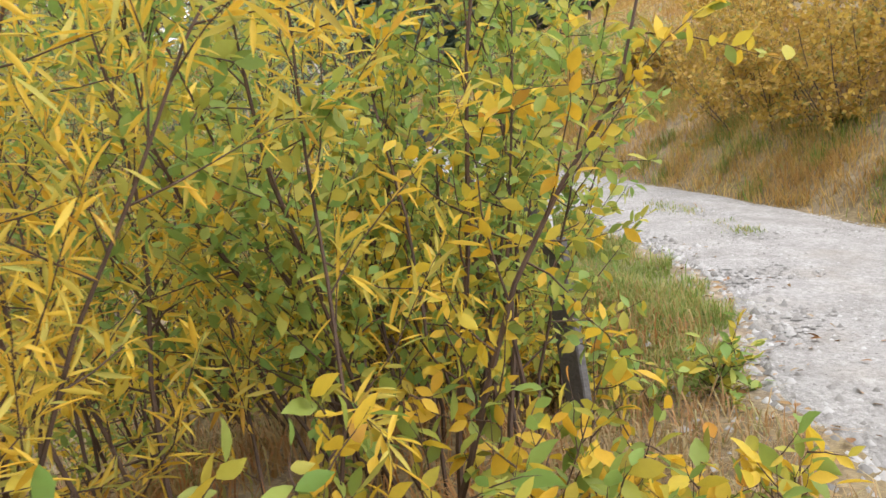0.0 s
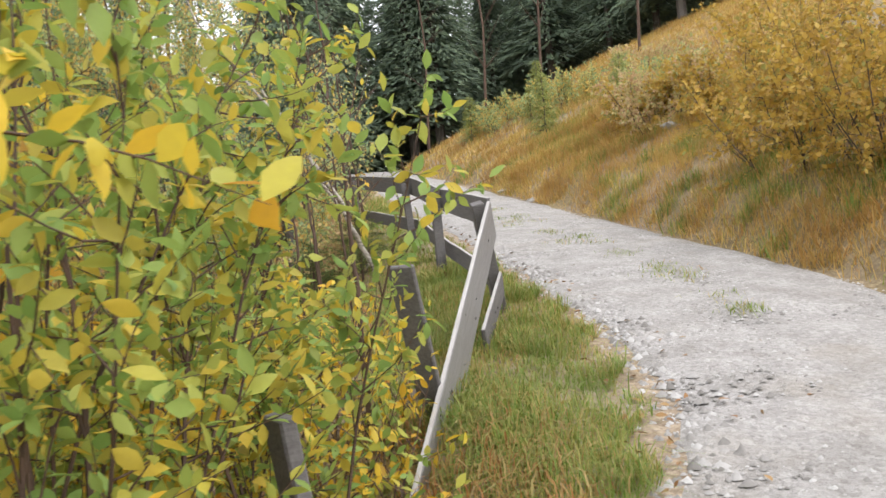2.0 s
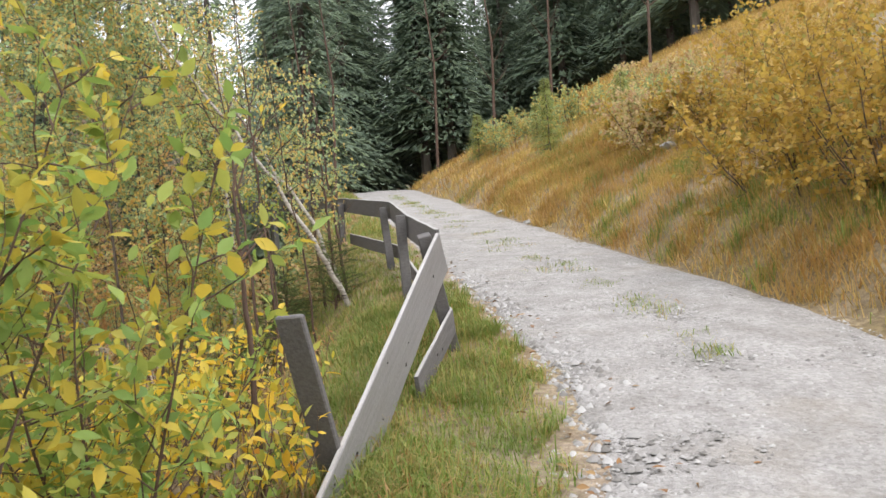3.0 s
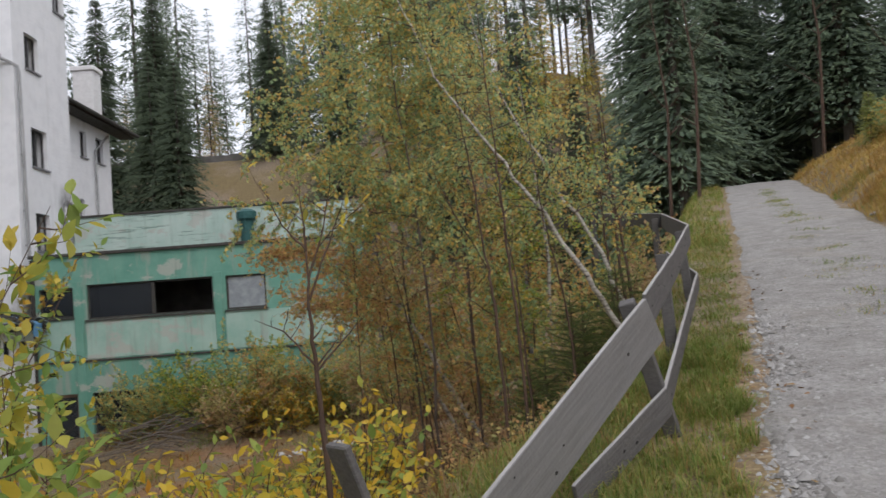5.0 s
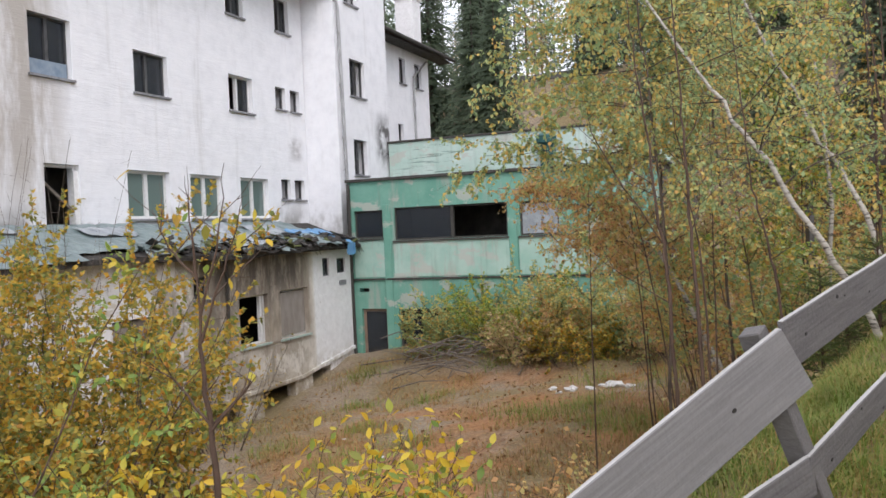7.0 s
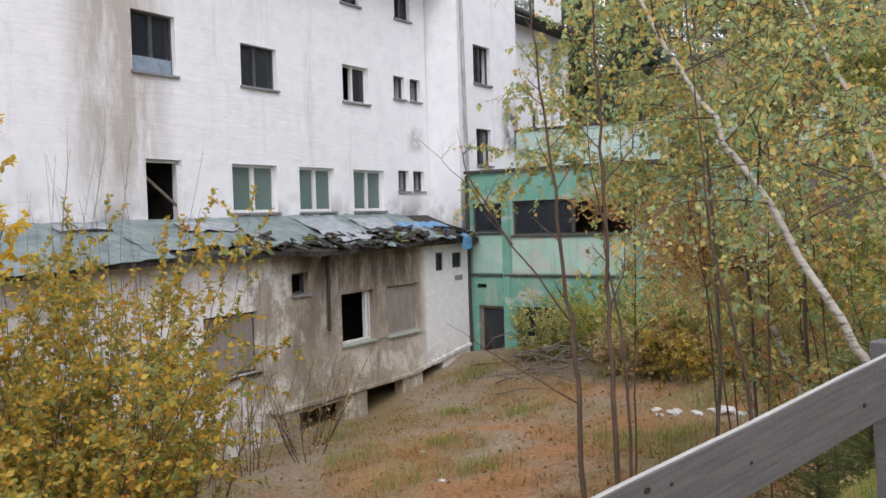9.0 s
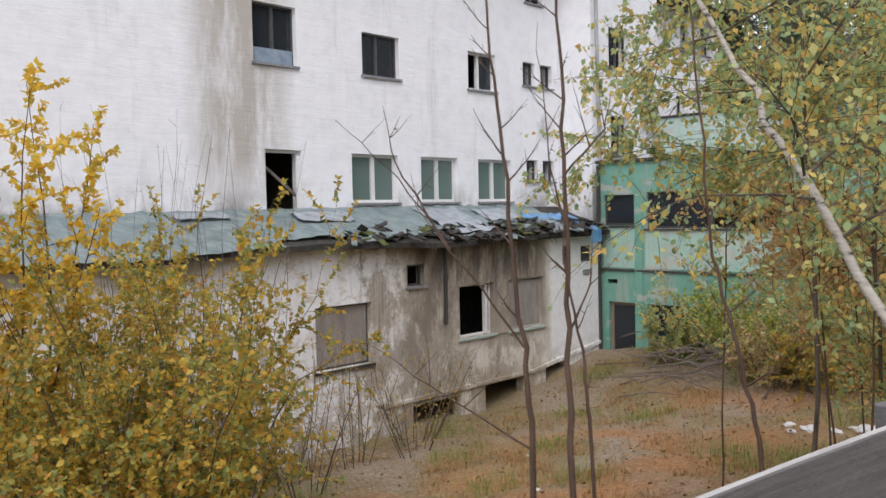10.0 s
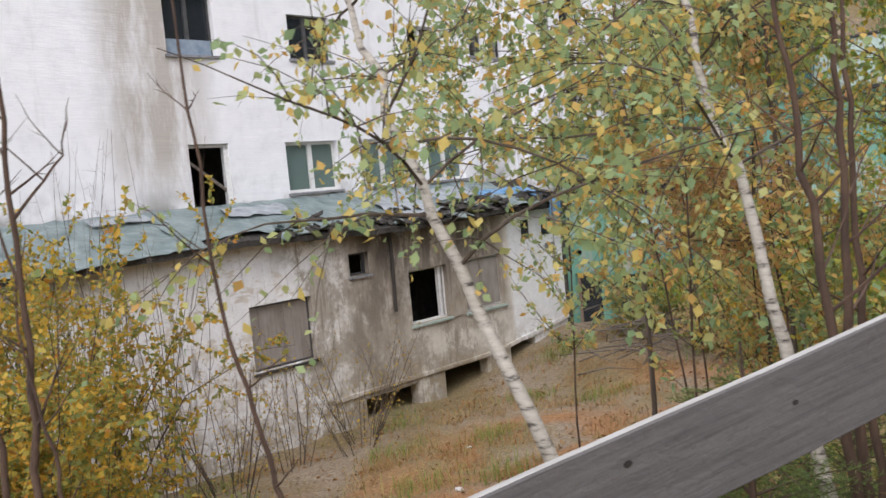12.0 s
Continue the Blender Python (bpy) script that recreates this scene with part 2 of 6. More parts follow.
def white_render(nt):
    c = ramp_of(nt, noise_of(nt, 2.2, 8, 0.65), [(0.2, (0.72, 0.725, 0.74)), (0.5, (0.82, 0.825, 0.84)), (0.8, (0.88, 0.88, 0.89))])
    rain = math_of(nt, "MULTIPLY", math_of(nt, "SUBTRACT", noise_of(nt, 1.0, 6, 0.7, (1.5, 1.5, 0.18)), 0.56, True), 2.6, True)
    c = mix_of(nt, rain, c, (0.47, 0.46, 0.44))
    # the long grey streak beside the upper tall window
    st = math_of(nt, "MULTIPLY", band_of(nt, 1, 13.9, 16.9, 0.9), band_of(nt, 2, 2.4, 13.0, 1.6))
    st = math_of(nt, "MULTIPLY", st, ramp_of(nt, noise_of(nt, 1.4, 7, 0.7, (1, 1.3, 0.3)), [(0.26, (0, 0, 0)), (0.52, (1, 1, 1))]))
    c = mix_of(nt, math_of(nt, "MULTIPLY", st, 0.85), c, (0.40, 0.36, 0.31))
    # soot and damp over the lean-to roof
    damp = math_of(nt, "MULTIPLY", band_of(nt, 2, 1.5, 3.5, 0.7), ramp_of(nt, noise_of(nt, 1.1, 6, 0.6, (1, 1, 0.7)), [(0.45, (0, 0, 0)), (0.62, (1, 1, 1))]))
    c = mix_of(nt, math_of(nt, "MULTIPLY", damp, 0.8), c, (0.28, 0.27, 0.25))
    # burn marks beside the wing's roof and below the small windows
    burn = math_of(nt, "MULTIPLY", math_of(nt, "MULTIPLY", band_of(nt, 1, 30.0, 32.5, 0.6), band_of(nt, 2, 4.6, 6.9, 0.7)), ramp_of(nt, noise_of(nt, 1.6, 5), [(0.35, (0, 0, 0)), (0.55, (1, 1, 1))]))
    c = mix_of(nt, math_of(nt, "MULTIPLY", burn, 0.9), c, (0.06, 0.055, 0.05))
    blot = math_of(nt, "MULTIPLY", math_of(nt, "MULTIPLY", band_of(nt, 1, 26.0, 27.1, 0.4), band_of(nt, 2, 4.7, 5.7, 0.3)), ramp_of(nt, noise_of(nt, 2.6, 5), [(0.35, (0, 0, 0)), (0.55, (1, 1, 1))]))
    return mix_of(nt, math_of(nt, "MULTIPLY", blot, 0.7), c, (0.38, 0.37, 0.36))


M_WHITE = shade("weathered_white_render", white_render, 0.9, 0.55, 4, courses=(1, 0.45, 3.0))


def annex_plaster(nt):
    base = ramp_of(nt, noise_of(nt, 3.0, 8, 0.7), [(0.25, (0.50, 0.455, 0.385)), (0.55, (0.66, 0.62, 0.55)), (0.8, (0.76, 0.735, 0.685))])
    white = ramp_of(nt, noise_of(nt, 6, 7, 0.6), [(0.3, (0.74, 0.74, 0.735)), (0.7, (0.87, 0.87, 0.87))])
    # clean white paint at the far end, flaking white paint towards the near end
    c = mix_of(nt, math_of(nt, "MULTIPLY", band_of(nt, 1, 24.4, 40, 0.15), 0.95), base, white)
    flake = math_of(nt, "MULTIPLY", band_of(nt, 1, -20, 19.4, 2.2), ramp_of(nt, noise_of(nt, 2.4, 9, 0.72, (1, 0.7, 1.6)), [(0.42, (0, 0, 0)), (0.47, (1, 1, 1))]))
    c = mix_of(nt, math_of(nt, "MULTIPLY", flake, 0.9), c, white)
    # bare grey undercoat with hard, ragged edges
    grey = ramp_of(nt, noise_of(nt, 9, 7, 0.65), [(0.3, (0.25, 0.21, 0.165)), (0.7, (0.41, 0.365, 0.295))])
    bare = math_of(nt, "MULTIPLY", band_of(nt, 1, 16.5, 24.5, 0.9), ramp_of(nt, noise_of(nt, 0.95, 10, 0.70, (1, 1, 0.8)), [(0.45, (0, 0, 0)), (0.52, (1, 1, 1))]))
    c = mix_of(nt, math_of(nt, "MULTIPLY", bare, 0.85), c, grey)
    # the middle stretch lost its paint and went brown
    brown = ramp_of(nt, noise_of(nt, 5, 8, 0.7, (1, 1, 0.35)), [(0.3, (0.24, 0.20, 0.155)), (0.6, (0.40, 0.345, 0.275)), (0.8, (0.58, 0.53, 0.45))])
    lost = math_of(nt, "MULTIPLY", math_of(nt, "MULTIPLY", band_of(nt, 1, 18.6, 24.42, 0.25), band_of(nt, 2, -1.3, 4.0, 0.9)), ramp_of(nt, noise_of(nt, 0.8, 9, 0.7), [(0.36, (0, 0, 0)), (0.46, (1, 1, 1))]))
    c = mix_of(nt, math_of(nt, "MULTIPLY", lost, 0.85), c, brown)
    dark = math_of(nt, "MULTIPLY", band_of(nt, 1, 18.3, 20.6, 0.5), ramp_of(nt, noise_of(nt, 1.6, 9, 0.7, (1, 1, 0.5)), [(0.42, (0, 0, 0)), (0.52, (1, 1, 1))]))
    c = mix_of(nt, math_of(nt, "MULTIPLY", dark, 0.7), c, (0.21, 0.18, 0.145))
    # soot from the burnt roof and window, running down from the eave
    soot = math_of(nt, "MULTIPLY", math_of(nt, "MULTIPLY", band_of(nt, 1, 18.6, 24.3, 0.7), band_of(nt, 2, -0.5, 3.4, 1.7)), ramp_of(nt, noise_of(nt, 1.9, 9, 0.72, (1, 1.2, 0.4)), [(0.38, (0, 0, 0)), (0.52, (1, 1, 1))]))
    c = mix_of(nt, math_of(nt, "MULTIPLY", soot, 0.9), c, (0.10, 0.082, 0.066))
    drip = math_of(nt, "MULTIPLY", band_of(nt, 1, 12.0, 24.5, 0.3), ramp_of(nt, noise_of(nt, 3.2, 7, 0.7, (1, 1.6, 0.16)), [(0.56, (0, 0, 0)), (0.62, (1, 1, 1))]))
    c = mix_of(nt, math_of(nt, "MULTIPLY", drip, 0.6), c, (0.21, 0.175, 0.135))
    specks = ramp_of(nt, noise_of(nt, 17, 6, 0.7), [(0.60, (0, 0, 0)), (0.66, (1, 1, 1))])
    c = mix_of(nt, math_of(nt, "MULTIPLY", specks, 0.4), c, (0.26, 0.22, 0.17))
    foot = math_of(nt, "MULTIPLY", band_of(nt, 2, -3.4, -1.2, 0.8), ramp_of(nt, noise_of(nt, 2.2, 8, 0.7), [(0.44, (0, 0, 0)), (0.54, (1, 1, 1))]))
    return mix_of(nt, math_of(nt, "MULTIPLY", foot, 0.65), c, (0.29, 0.23, 0.15))


M_ANNEX = shade("stained_peeling_plaster", annex_plaster, 0.95, 0.6, 18)


def teal(base, faded, name, scratched=False):
    def build(nt):
        c = ramp_of(nt, noise_of(nt, 1.3, 7, 0.65), [(0.3, base), (0.62, faded)])
        f = ramp_of(nt, noise_of(nt, 0.9, 8, 0.65, (1, 1, 1.6)), [(0.55, (0, 0, 0)), (0.585, (1, 1, 1))])
        c = mix_of(nt, math_of(nt, "MULTIPLY", f, 0.7), c, (0.47, 0.46, 0.41))
        run = ramp_of(nt, noise_of(nt, 1.5, 7, 0.7, (1.5, 1, 0.22)), [(0.56, (0, 0, 0)), (0.63, (1, 1, 1))])
        c = mix_of(nt, math_of(nt, "MULTIPLY", run, 0.5), c, (0.40, 0.37, 0.33))
        grime = ramp_of(nt, noise_of(nt, 2.6, 6, 0.7, (1.6, 1, 0.14)), [(0.56, (0, 0, 0)), (0.72, (1, 1, 1))])
        c = mix_of(nt, math_of(nt, "MULTIPLY", grime, 0.35), c, (0.16, 0.22, 0.17))
        if scratched:
            cut = math_of(nt, "MULTIPLY", band_of(nt, 0, -12.0, -6.4, 1.2), ramp_of(nt, noise_of(nt, 2.2, 7, 0.7, (0.35, 1, 5.0)), [(0.57, (0, 0, 0)), (0.62, (1, 1, 1))]))
            c = mix_of(nt, math_of(nt, "MULTIPLY", cut, 0.7), c, (0.10, 0.17, 0.13))
        return c
    return shade(name, build, 0.75, 0.2, 25)


M_TEAL = teal((0.12, 0.31, 0.235), (0.18, 0.375, 0.295), "teal_paint")
M_MINT = teal((0.28, 0.47, 0.39), (0.40, 0.55, 0.475), "faded_mint_paint")
M_PALEMINT = teal((0.38, 0.53, 0.46), (0.50, 0.61, 0.55), "pale_mint_paint", True)
M_DARKTRIM = shade("dark_roof_edge", ramp2(8, [(0.3, (0.035, 0.033, 0.03)), (0.7, (0.09, 0.085, 0.075))]), 0.85, 0.3)
M_ROOF = shade("old_roof_tiles", ramp2(5, [(0.3, (0.05, 0.035, 0.03)), (0.7, (0.11, 0.08, 0.07))]), 0.85, 0.5, 20)
# plaster colour itself darkened to deepen the shade of the rooms
M_INSIDE = shade("darkened_room_plaster", ramp2(2, [(0.3, (0.10, 0.095, 0.085)), (0.7, (0.22, 0.21, 0.19))]), 0.95)
M_FRAME_W = shade("white_window_frame", ramp2(12, [(0.3, (0.60, 0.60, 0.58)), (0.7, (0.76, 0.76, 0.75))]), 0.6)
M_FRAME_D = shade("dark_window_frame", ramp2(12, [(0.3, (0.04, 0.04, 0.042)), (0.7, (0.11, 0.11, 0.11))]), 0.6)
M_SILL = shade("grey_sill", ramp2(12, [(0.3, (0.16, 0.16, 0.17)), (0.7, (0.30, 0.30, 0.31))]), 0.7)
M_MINTSILL = shade("faded_green_sill", ramp2(12, [(0.3, (0.30, 0.38, 0.34)), (0.7, (0.45, 0.52, 0.47))]), 0.7)
M_BOARD = shade("grey_brown_boarding", ramp2(4, [(0.3, (0.22, 0.19, 0.165)), (0.7, (0.33, 0.295, 0.265))], (1, 1, 0.4)), 0.9, 0.3)
M_RUSTBOARD = shade("rusty_brown_boarding", ramp2(4, [(0.3, (0.20, 0.13, 0.09)), (0.7, (0.30, 0.22, 0.17))]), 0.9, 0.3)
M_PIPE = shade("zinc_pipe", ramp2(6, [(0.3, (0.28, 0.28, 0.28)), (0.7, (0.50, 0.50, 0.50))], (1, 1, 0.3)), 0.6, metal=0.3)
M_DARKPIPE = shade("dark_iron_pipe", (0.05, 0.045, 0.04), 0.7)
M_TARP_G = shade("grey_green_tarp", ramp2(3, [(0.3, (0.11, 0.15, 0.15)), (0.7, (0.24, 0.295, 0.29))]), 0.45, 0.6, 9, spec=0.5)
M_TARP_L = shade("pale_plastic_sheet", ramp2(4, [(0.3, (0.20, 0.225, 0.24)), (0.7, (0.38, 0.41, 0.43))]), 0.4, 0.6, 9, spec=0.5)
M_TARP_B = shade("blue_plastic_sheet", ramp2(4, [(0.3, (0.06, 0.19, 0.38)), (0.7, (0.16, 0.34, 0.55))]), 0.4, 0.5, 9, spec=0.5)
# charred roof shingles, and the added dark lining inside the lean-to
M_SHINGLE = shade("charred_shingle_dark_lining", ramp2(7, [(0.3, (0.022, 0.02, 0.018)), (0.7, (0.075, 0.068, 0.06))]), 0.85, 0.6, 14)
M_MOSS = shade("roof_moss", ramp2(9, [(0.3, (0.05, 0.06, 0.02)), (0.7, (0.12, 0.13, 0.045))]), 0.95, 0.6)
M_VENT = shade("dark_teal_metal", ramp2(9, [(0.3, (0.025, 0.09, 0.085)), (0.7, (0.05, 0.14, 0.13))]), 0.5, metal=0.2)
M_RUBBLE = shade("white_rubble", ramp2(9, [(0.3, (0.45, 0.43, 0.40)), (0.7, (0.70, 0.69, 0.67))]), 0.9, 0.4)
M_DEADWOOD = shade("dead_branches", ramp2(12, [(0.3, (0.10, 0.08, 0.065)), (0.7, (0.22, 0.19, 0.16))]), 0.9)
M_HILLROAD = shade("grey_embankment", ramp2(1.5, [(0.3, (0.12, 0.115, 0.11)), (0.7, (0.20, 0.19, 0.18))]), 0.95)
M_GLASS = bpy.data.materials.new("dusty_glass")
M_GLASS.use_nodes = True
g = M_GLASS.node_tree
gb = g.nodes["Principled BSDF"]
gb.inputs["Base Color"].default_value = (0.16, 0.22, 0.20, 1)
gb.inputs["Roughness"].default_value, gb.inputs["Alpha"].default_value = 0.12, 0.72
gb.inputs["Specular IOR Level"].default_value = 0.7
# dirty glass; also the painted shade in the lean-to's small openings
M_GLASS_D = M_GLASS.copy()
M_GLASS_D.name = "dark_dirty_glass"
gd_ = M_GLASS_D.node_tree.nodes["Principled BSDF"]
gd_.inputs["Base Color"].default_value = (0.025, 0.03, 0.036, 1)
gd_.inputs["Roughness"].default_value, gd_.inputs["Specular IOR Level"].default_value = 0.2, 0.4


# ---- mesh tools ----


def mesh_data(name, V, F, mat, smooth=False, mats=None, index=None):
    """A mesh from vertices and faces (array of tris or quads, or a list of index lists)."""
    me = bpy.data.meshes.new(name)
    V = np.asarray(V, dtype=np.float32).reshape(-1, 3)
    if isinstance(F, np.ndarray) and len(F):
        k = F.shape[1]
        me.vertices.add(len(V))
        me.vertices.foreach_set("co", V.ravel())
        me.loops.add(F.size)
        me.loops.foreach_set("vertex_index", F.astype(np.int32).ravel())
        me.polygons.add(len(F))
        me.polygons.foreach_set("loop_start", np.arange(0, F.size, k, dtype=np.int32))
        me.update(calc_edges=True)
    else:
        me.from_pydata(V.tolist(), [], [list(map(int, f)) for f in F])
    for mm in mats or [mat]:
        me.materials.append(mm)
    if index is not None:
        me.polygons.foreach_set("material_index", np.asarray(index, dtype=np.int32))
    if smooth:
        me.polygons.foreach_set("use_smooth", np.ones(len(me.polygons), dtype=bool))
    me.update()
    return me


def part(name, V, F, mat, parent, label="", smooth=False):
    ob = new(name, mesh_data(name, V, F, mat, smooth))
    ob.parent = parent
    if label:
        ob["label"] = label
    return ob


def thing(name, label, category, group="", at=(0, 0, 0)):
    ob = new(name)
    ob.location = at
    return tagged(ob, label, category, group)


class Shape:
    """Collects vertices and faces of one mesh."""

    def __init__(self):
        self.v, self.f = [], []

    def add(self, verts, faces):
        o = len(self.v)
        self.v += [tuple(p) for p in verts]
        self.f += [tuple(i + o for i in f) for f in faces]
        return self

    def box(self, a, b, bevel=0.0, m=None):
        bm = bmesh.new()
        bmesh.ops.create_cube(bm, size=1)
        for v in bm.verts:
            v.co = Vector([a[i] + (b[i] - a[i]) * (v.co[i] + 0.5) for i in range(3)])
        if bevel:
            bmesh.ops.bevel(bm, geom=bm.edges[:], offset=bevel, segments=1, affect="EDGES")
        if m is not None:
            bmesh.ops.transform(bm, matrix=m, verts=bm.verts)
        bm.verts.index_update()
        self.add([v.co[:] for v in bm.verts], [[v.index for v in f.verts] for f in bm.faces])
        bm.free()
        return self

    def tube(self, pts, radii, sides=6):
        pts = [Vector(p) for p in pts]
        o = len(self.v)
        n = len(pts)
        side = Vector((0.31, 0.95, 0.05))
        for i, p in enumerate(pts):
            d = (pts[min(i + 1, n - 1)] - pts[max(i - 1, 0)]).normalized()
            a = d.cross(side)
            if a.length < 0.1:
                a = d.cross(Vector((1, 0, 0)))
            a.normalize()
            b = d.cross(a)
            for k in range(sides):
                t = 2 * math.pi * k / sides
                self.v.append(tuple(p + (a * math.cos(t) + b * math.sin(t)) * radii[i]))
        for i in range(n - 1):
            for k in range(sides):
                k2 = (k + 1) % sides
                self.f.append((o + i * sides + k, o + i * sides + k2, o + (i + 1) * sides + k2, o + (i + 1) * sides + k))
        self.f.append(tuple(o + (n - 1) * sides + k for k in range(sides)))
        return self

    def part(self, name, mat, parent, label="", smooth=False):
        return part(name, self.v, self.f, mat, parent, label, smooth)


# ---- terrain ----
D = Vector((0.331, 0.9436))     # the way the road runs


def sn(x, y):
    """Metres along the road and to its side (right is positive)."""
    return x * 0.331 + y * 0.9436, x * 0.9436 - y * 0.331


def xy(s, n):
    return s * 0.331 + n * 0.9436, s * 0.9436 - n * 0.331


def sm(v):
    v = np.clip(v, 0, 1)
    return v * v * (3 - 2 * v)


def road_z(s):
    s = np.asarray(s, dtype=float)
    return np.where(s < 30, 0.80 + 0.155 * (s - 4.1), 4.81) - 0.10 * np.clip(-3 - s, 0, 40)


def edge_left(s):
    return np.interp(s, (1.0, 2.0, 2.6, 2.9, 3.2, 3.6, 4.2, 5.0, 6.3, 8.0), (-0.75, -0.5, -0.2, 0.04, 0.19, 0.35, 0.5, 0.63, 0.7, 0.73))


def height(x, y):
    x, y = np.asarray(x, dtype=float), np.asarray(y, dtype=float)
    s, n = sn(x, y)
    top = road_z(s)
    bank = np.clip(n - 3.05, 0, 60)
    top = top + 0.50 * bank * np.clip(1 - bank / 90, 0, 1) + 0.16 * sm(bank / 0.5)
    yard = -2.66 + 0.19 * np.clip(y - 22, 0, 5) + 0.15 * np.clip(x + 11.0, 0, 12) - 0.02 * np.clip(y - 8, -30, 0)
    past = sm((s - 4.5) / 3.0)
    n0 = -0.45 + 0.65 * past - 3.0 * sm((3.6 - s) / 3.5)
    z = top + (yard - top) * sm((n0 - n) / (5.2 - 2.4 * past))
    far = sm((y - 40) / 22) * (14.5 + 3.0 * sm((x + 8) / 14)) * sm((60 - x) / 40)
    z = z + far * sm((5 - n) / 15) + 5.0 * sm((s - 45) / 60) * sm((n + 10) / 10)
    rough = 0.06 * np.sin(x * 1.9 + 0.7 * y) * np.sin(y * 1.3 - 0.4 * x) + 0.03 * np.sin(3.7 * x) * np.sin(4.3 * y + 1)
    z = z - 0.40 * np.exp(-((s - 2.95) ** 2 / 0.8 + (n + 1.15) ** 2 / 0.16))
    off = np.clip(np.maximum(n - 3.1, -0.4 - n) / 0.8, 0, 1)
    return z + rough * off


xs = np.concatenate([np.linspace(-600, -60, 19)[:-1], np.linspace(-60, -16, 45)[:-1], np.linspace(-16, 16, 161)[:-1], np.linspace(16, 60, 60)[:-1], np.linspace(60, 600, 19)])
ys = np.concatenate([np.linspace(-600, -40, 15)[:-1], np.linspace(-40, -4, 30)[:-1], np.linspace(-4, 30, 171)[:-1], np.linspace(30, 90, 70)[:-1], np.linspace(90, 600, 19)])
GX, GY = np.meshgrid(xs, ys)
GV = np.stack([GX.ravel(), GY.ravel(), height(GX, GY).ravel()], 1)
nx, ny = len(xs), len(ys)
idx = np.arange(nx * ny).reshape(ny, nx)
GF = np.stack([idx[:-1, :-1].ravel(), idx[:-1, 1:].ravel(), idx[1:, 1:].ravel(), idx[1:, :-1].ravel()], 1)
ground = tagged(new("ground", mesh_data("ground", GV, GF, M_GROUND, True)), "dry autumn ground with leaf litter and rusty grass", "ground", kind="structure")

# the gravel track: a crowned strip with uneven edges
ss = np.linspace(-9, 34, 260)
ks = np.linspace(0, 1, 22)
rv = []
for s in ss:
    lo = float(edge_left(s)) + 0.10 * noise.noise((s * 0.9, 3.1, 0)) + 0.05 * noise.noise((s * 4.1, 1.1, 0))
    hi = 3.02 + 0.10 * noise.noise((s * 0.8, 9.4, 0)) + 0.05 * noise.noise((s * 3.7, 5.1, 0))
    for k in ks:
        n = lo + (hi - lo) * k
        x, y = xy(s, n)
        lift = 0.05 * math.sin(math.pi * k) ** 0.5 if 0 < k < 1 else -0.06
        rv.append((x, y, float(road_z(s)) + lift - 0.012 + 0.02 * noise.noise((x * 1.4, y * 1.4, 0)) + 0.008 * noise.noise((x * 6, y * 6, 2))))
idx = np.arange(len(ss) * len(ks)).reshape(len(ss), len(ks))
RF = np.stack([idx[:-1, :-1].ravel(), idx[:-1, 1:].ravel(), idx[1:, 1:].ravel(), idx[1:, :-1].ravel()], 1)
road = tagged(new("road", mesh_data("road", rv, RF, M_GRAVEL, True)), "pale crushed-stone track climbing between grass verges", "road", kind="structure")


# ---- buildings ----
def pierced(P, u0, u1, v0, v1, holes, thick):
    """A wall with openings: P(u, v, depth) gives places; holes are (u0, v0, u1, v1)."""
    us = sorted({u0, u1, *[h[0] for h in holes], *[h[2] for h in holes]})
    vs = sorted({v0, v1, *[h[1] for h in holes], *[h[3] for h in holes]})
    us, vs = [u for u in us if u0 <= u <= u1], [v for v in vs if v0 <= v <= v1]
    V, F = [], []

    def quad(*c):
        o = len(V)
        V.extend(P(*p) for p in c)
        F.append((o, o + 1, o + 2, o + 3))

    def solid(i, j):
        if not (0 <= i < len(us) - 1 and 0 <= j < len(vs) - 1):
            return False
        u, v = (us[i] + us[i + 1]) / 2, (vs[j] + vs[j + 1]) / 2
        return not any(h[0] < u < h[2] and h[1] < v < h[3] for h in holes)

    for i in range(len(us) - 1):
        for j in range(len(vs) - 1):
            if not solid(i, j):
                continue
            a, b, c, d = us[i], us[i + 1], vs[j], vs[j + 1]
            quad((a, c, 0), (b, c, 0), (b, d, 0), (a, d, 0))
            quad((b, c, thick), (a, c, thick), (a, d, thick), (b, d, thick))
            if not solid(i - 1, j):
                quad((a, c, thick), (a, c, 0), (a, d, 0), (a, d, thick))
            if not solid(i + 1, j):
                quad((b, c, 0), (b, c, thick), (b, d, thick), (b, d, 0))
            if not solid(i, j - 1):
                quad((a, c, thick), (b, c, thick), (b, c, 0), (a, c, 0))
            if not solid(i, j + 1):
                quad((a, d, 0), (b, d, 0), (b, d, thick), (a, d, thick))
    return V, F


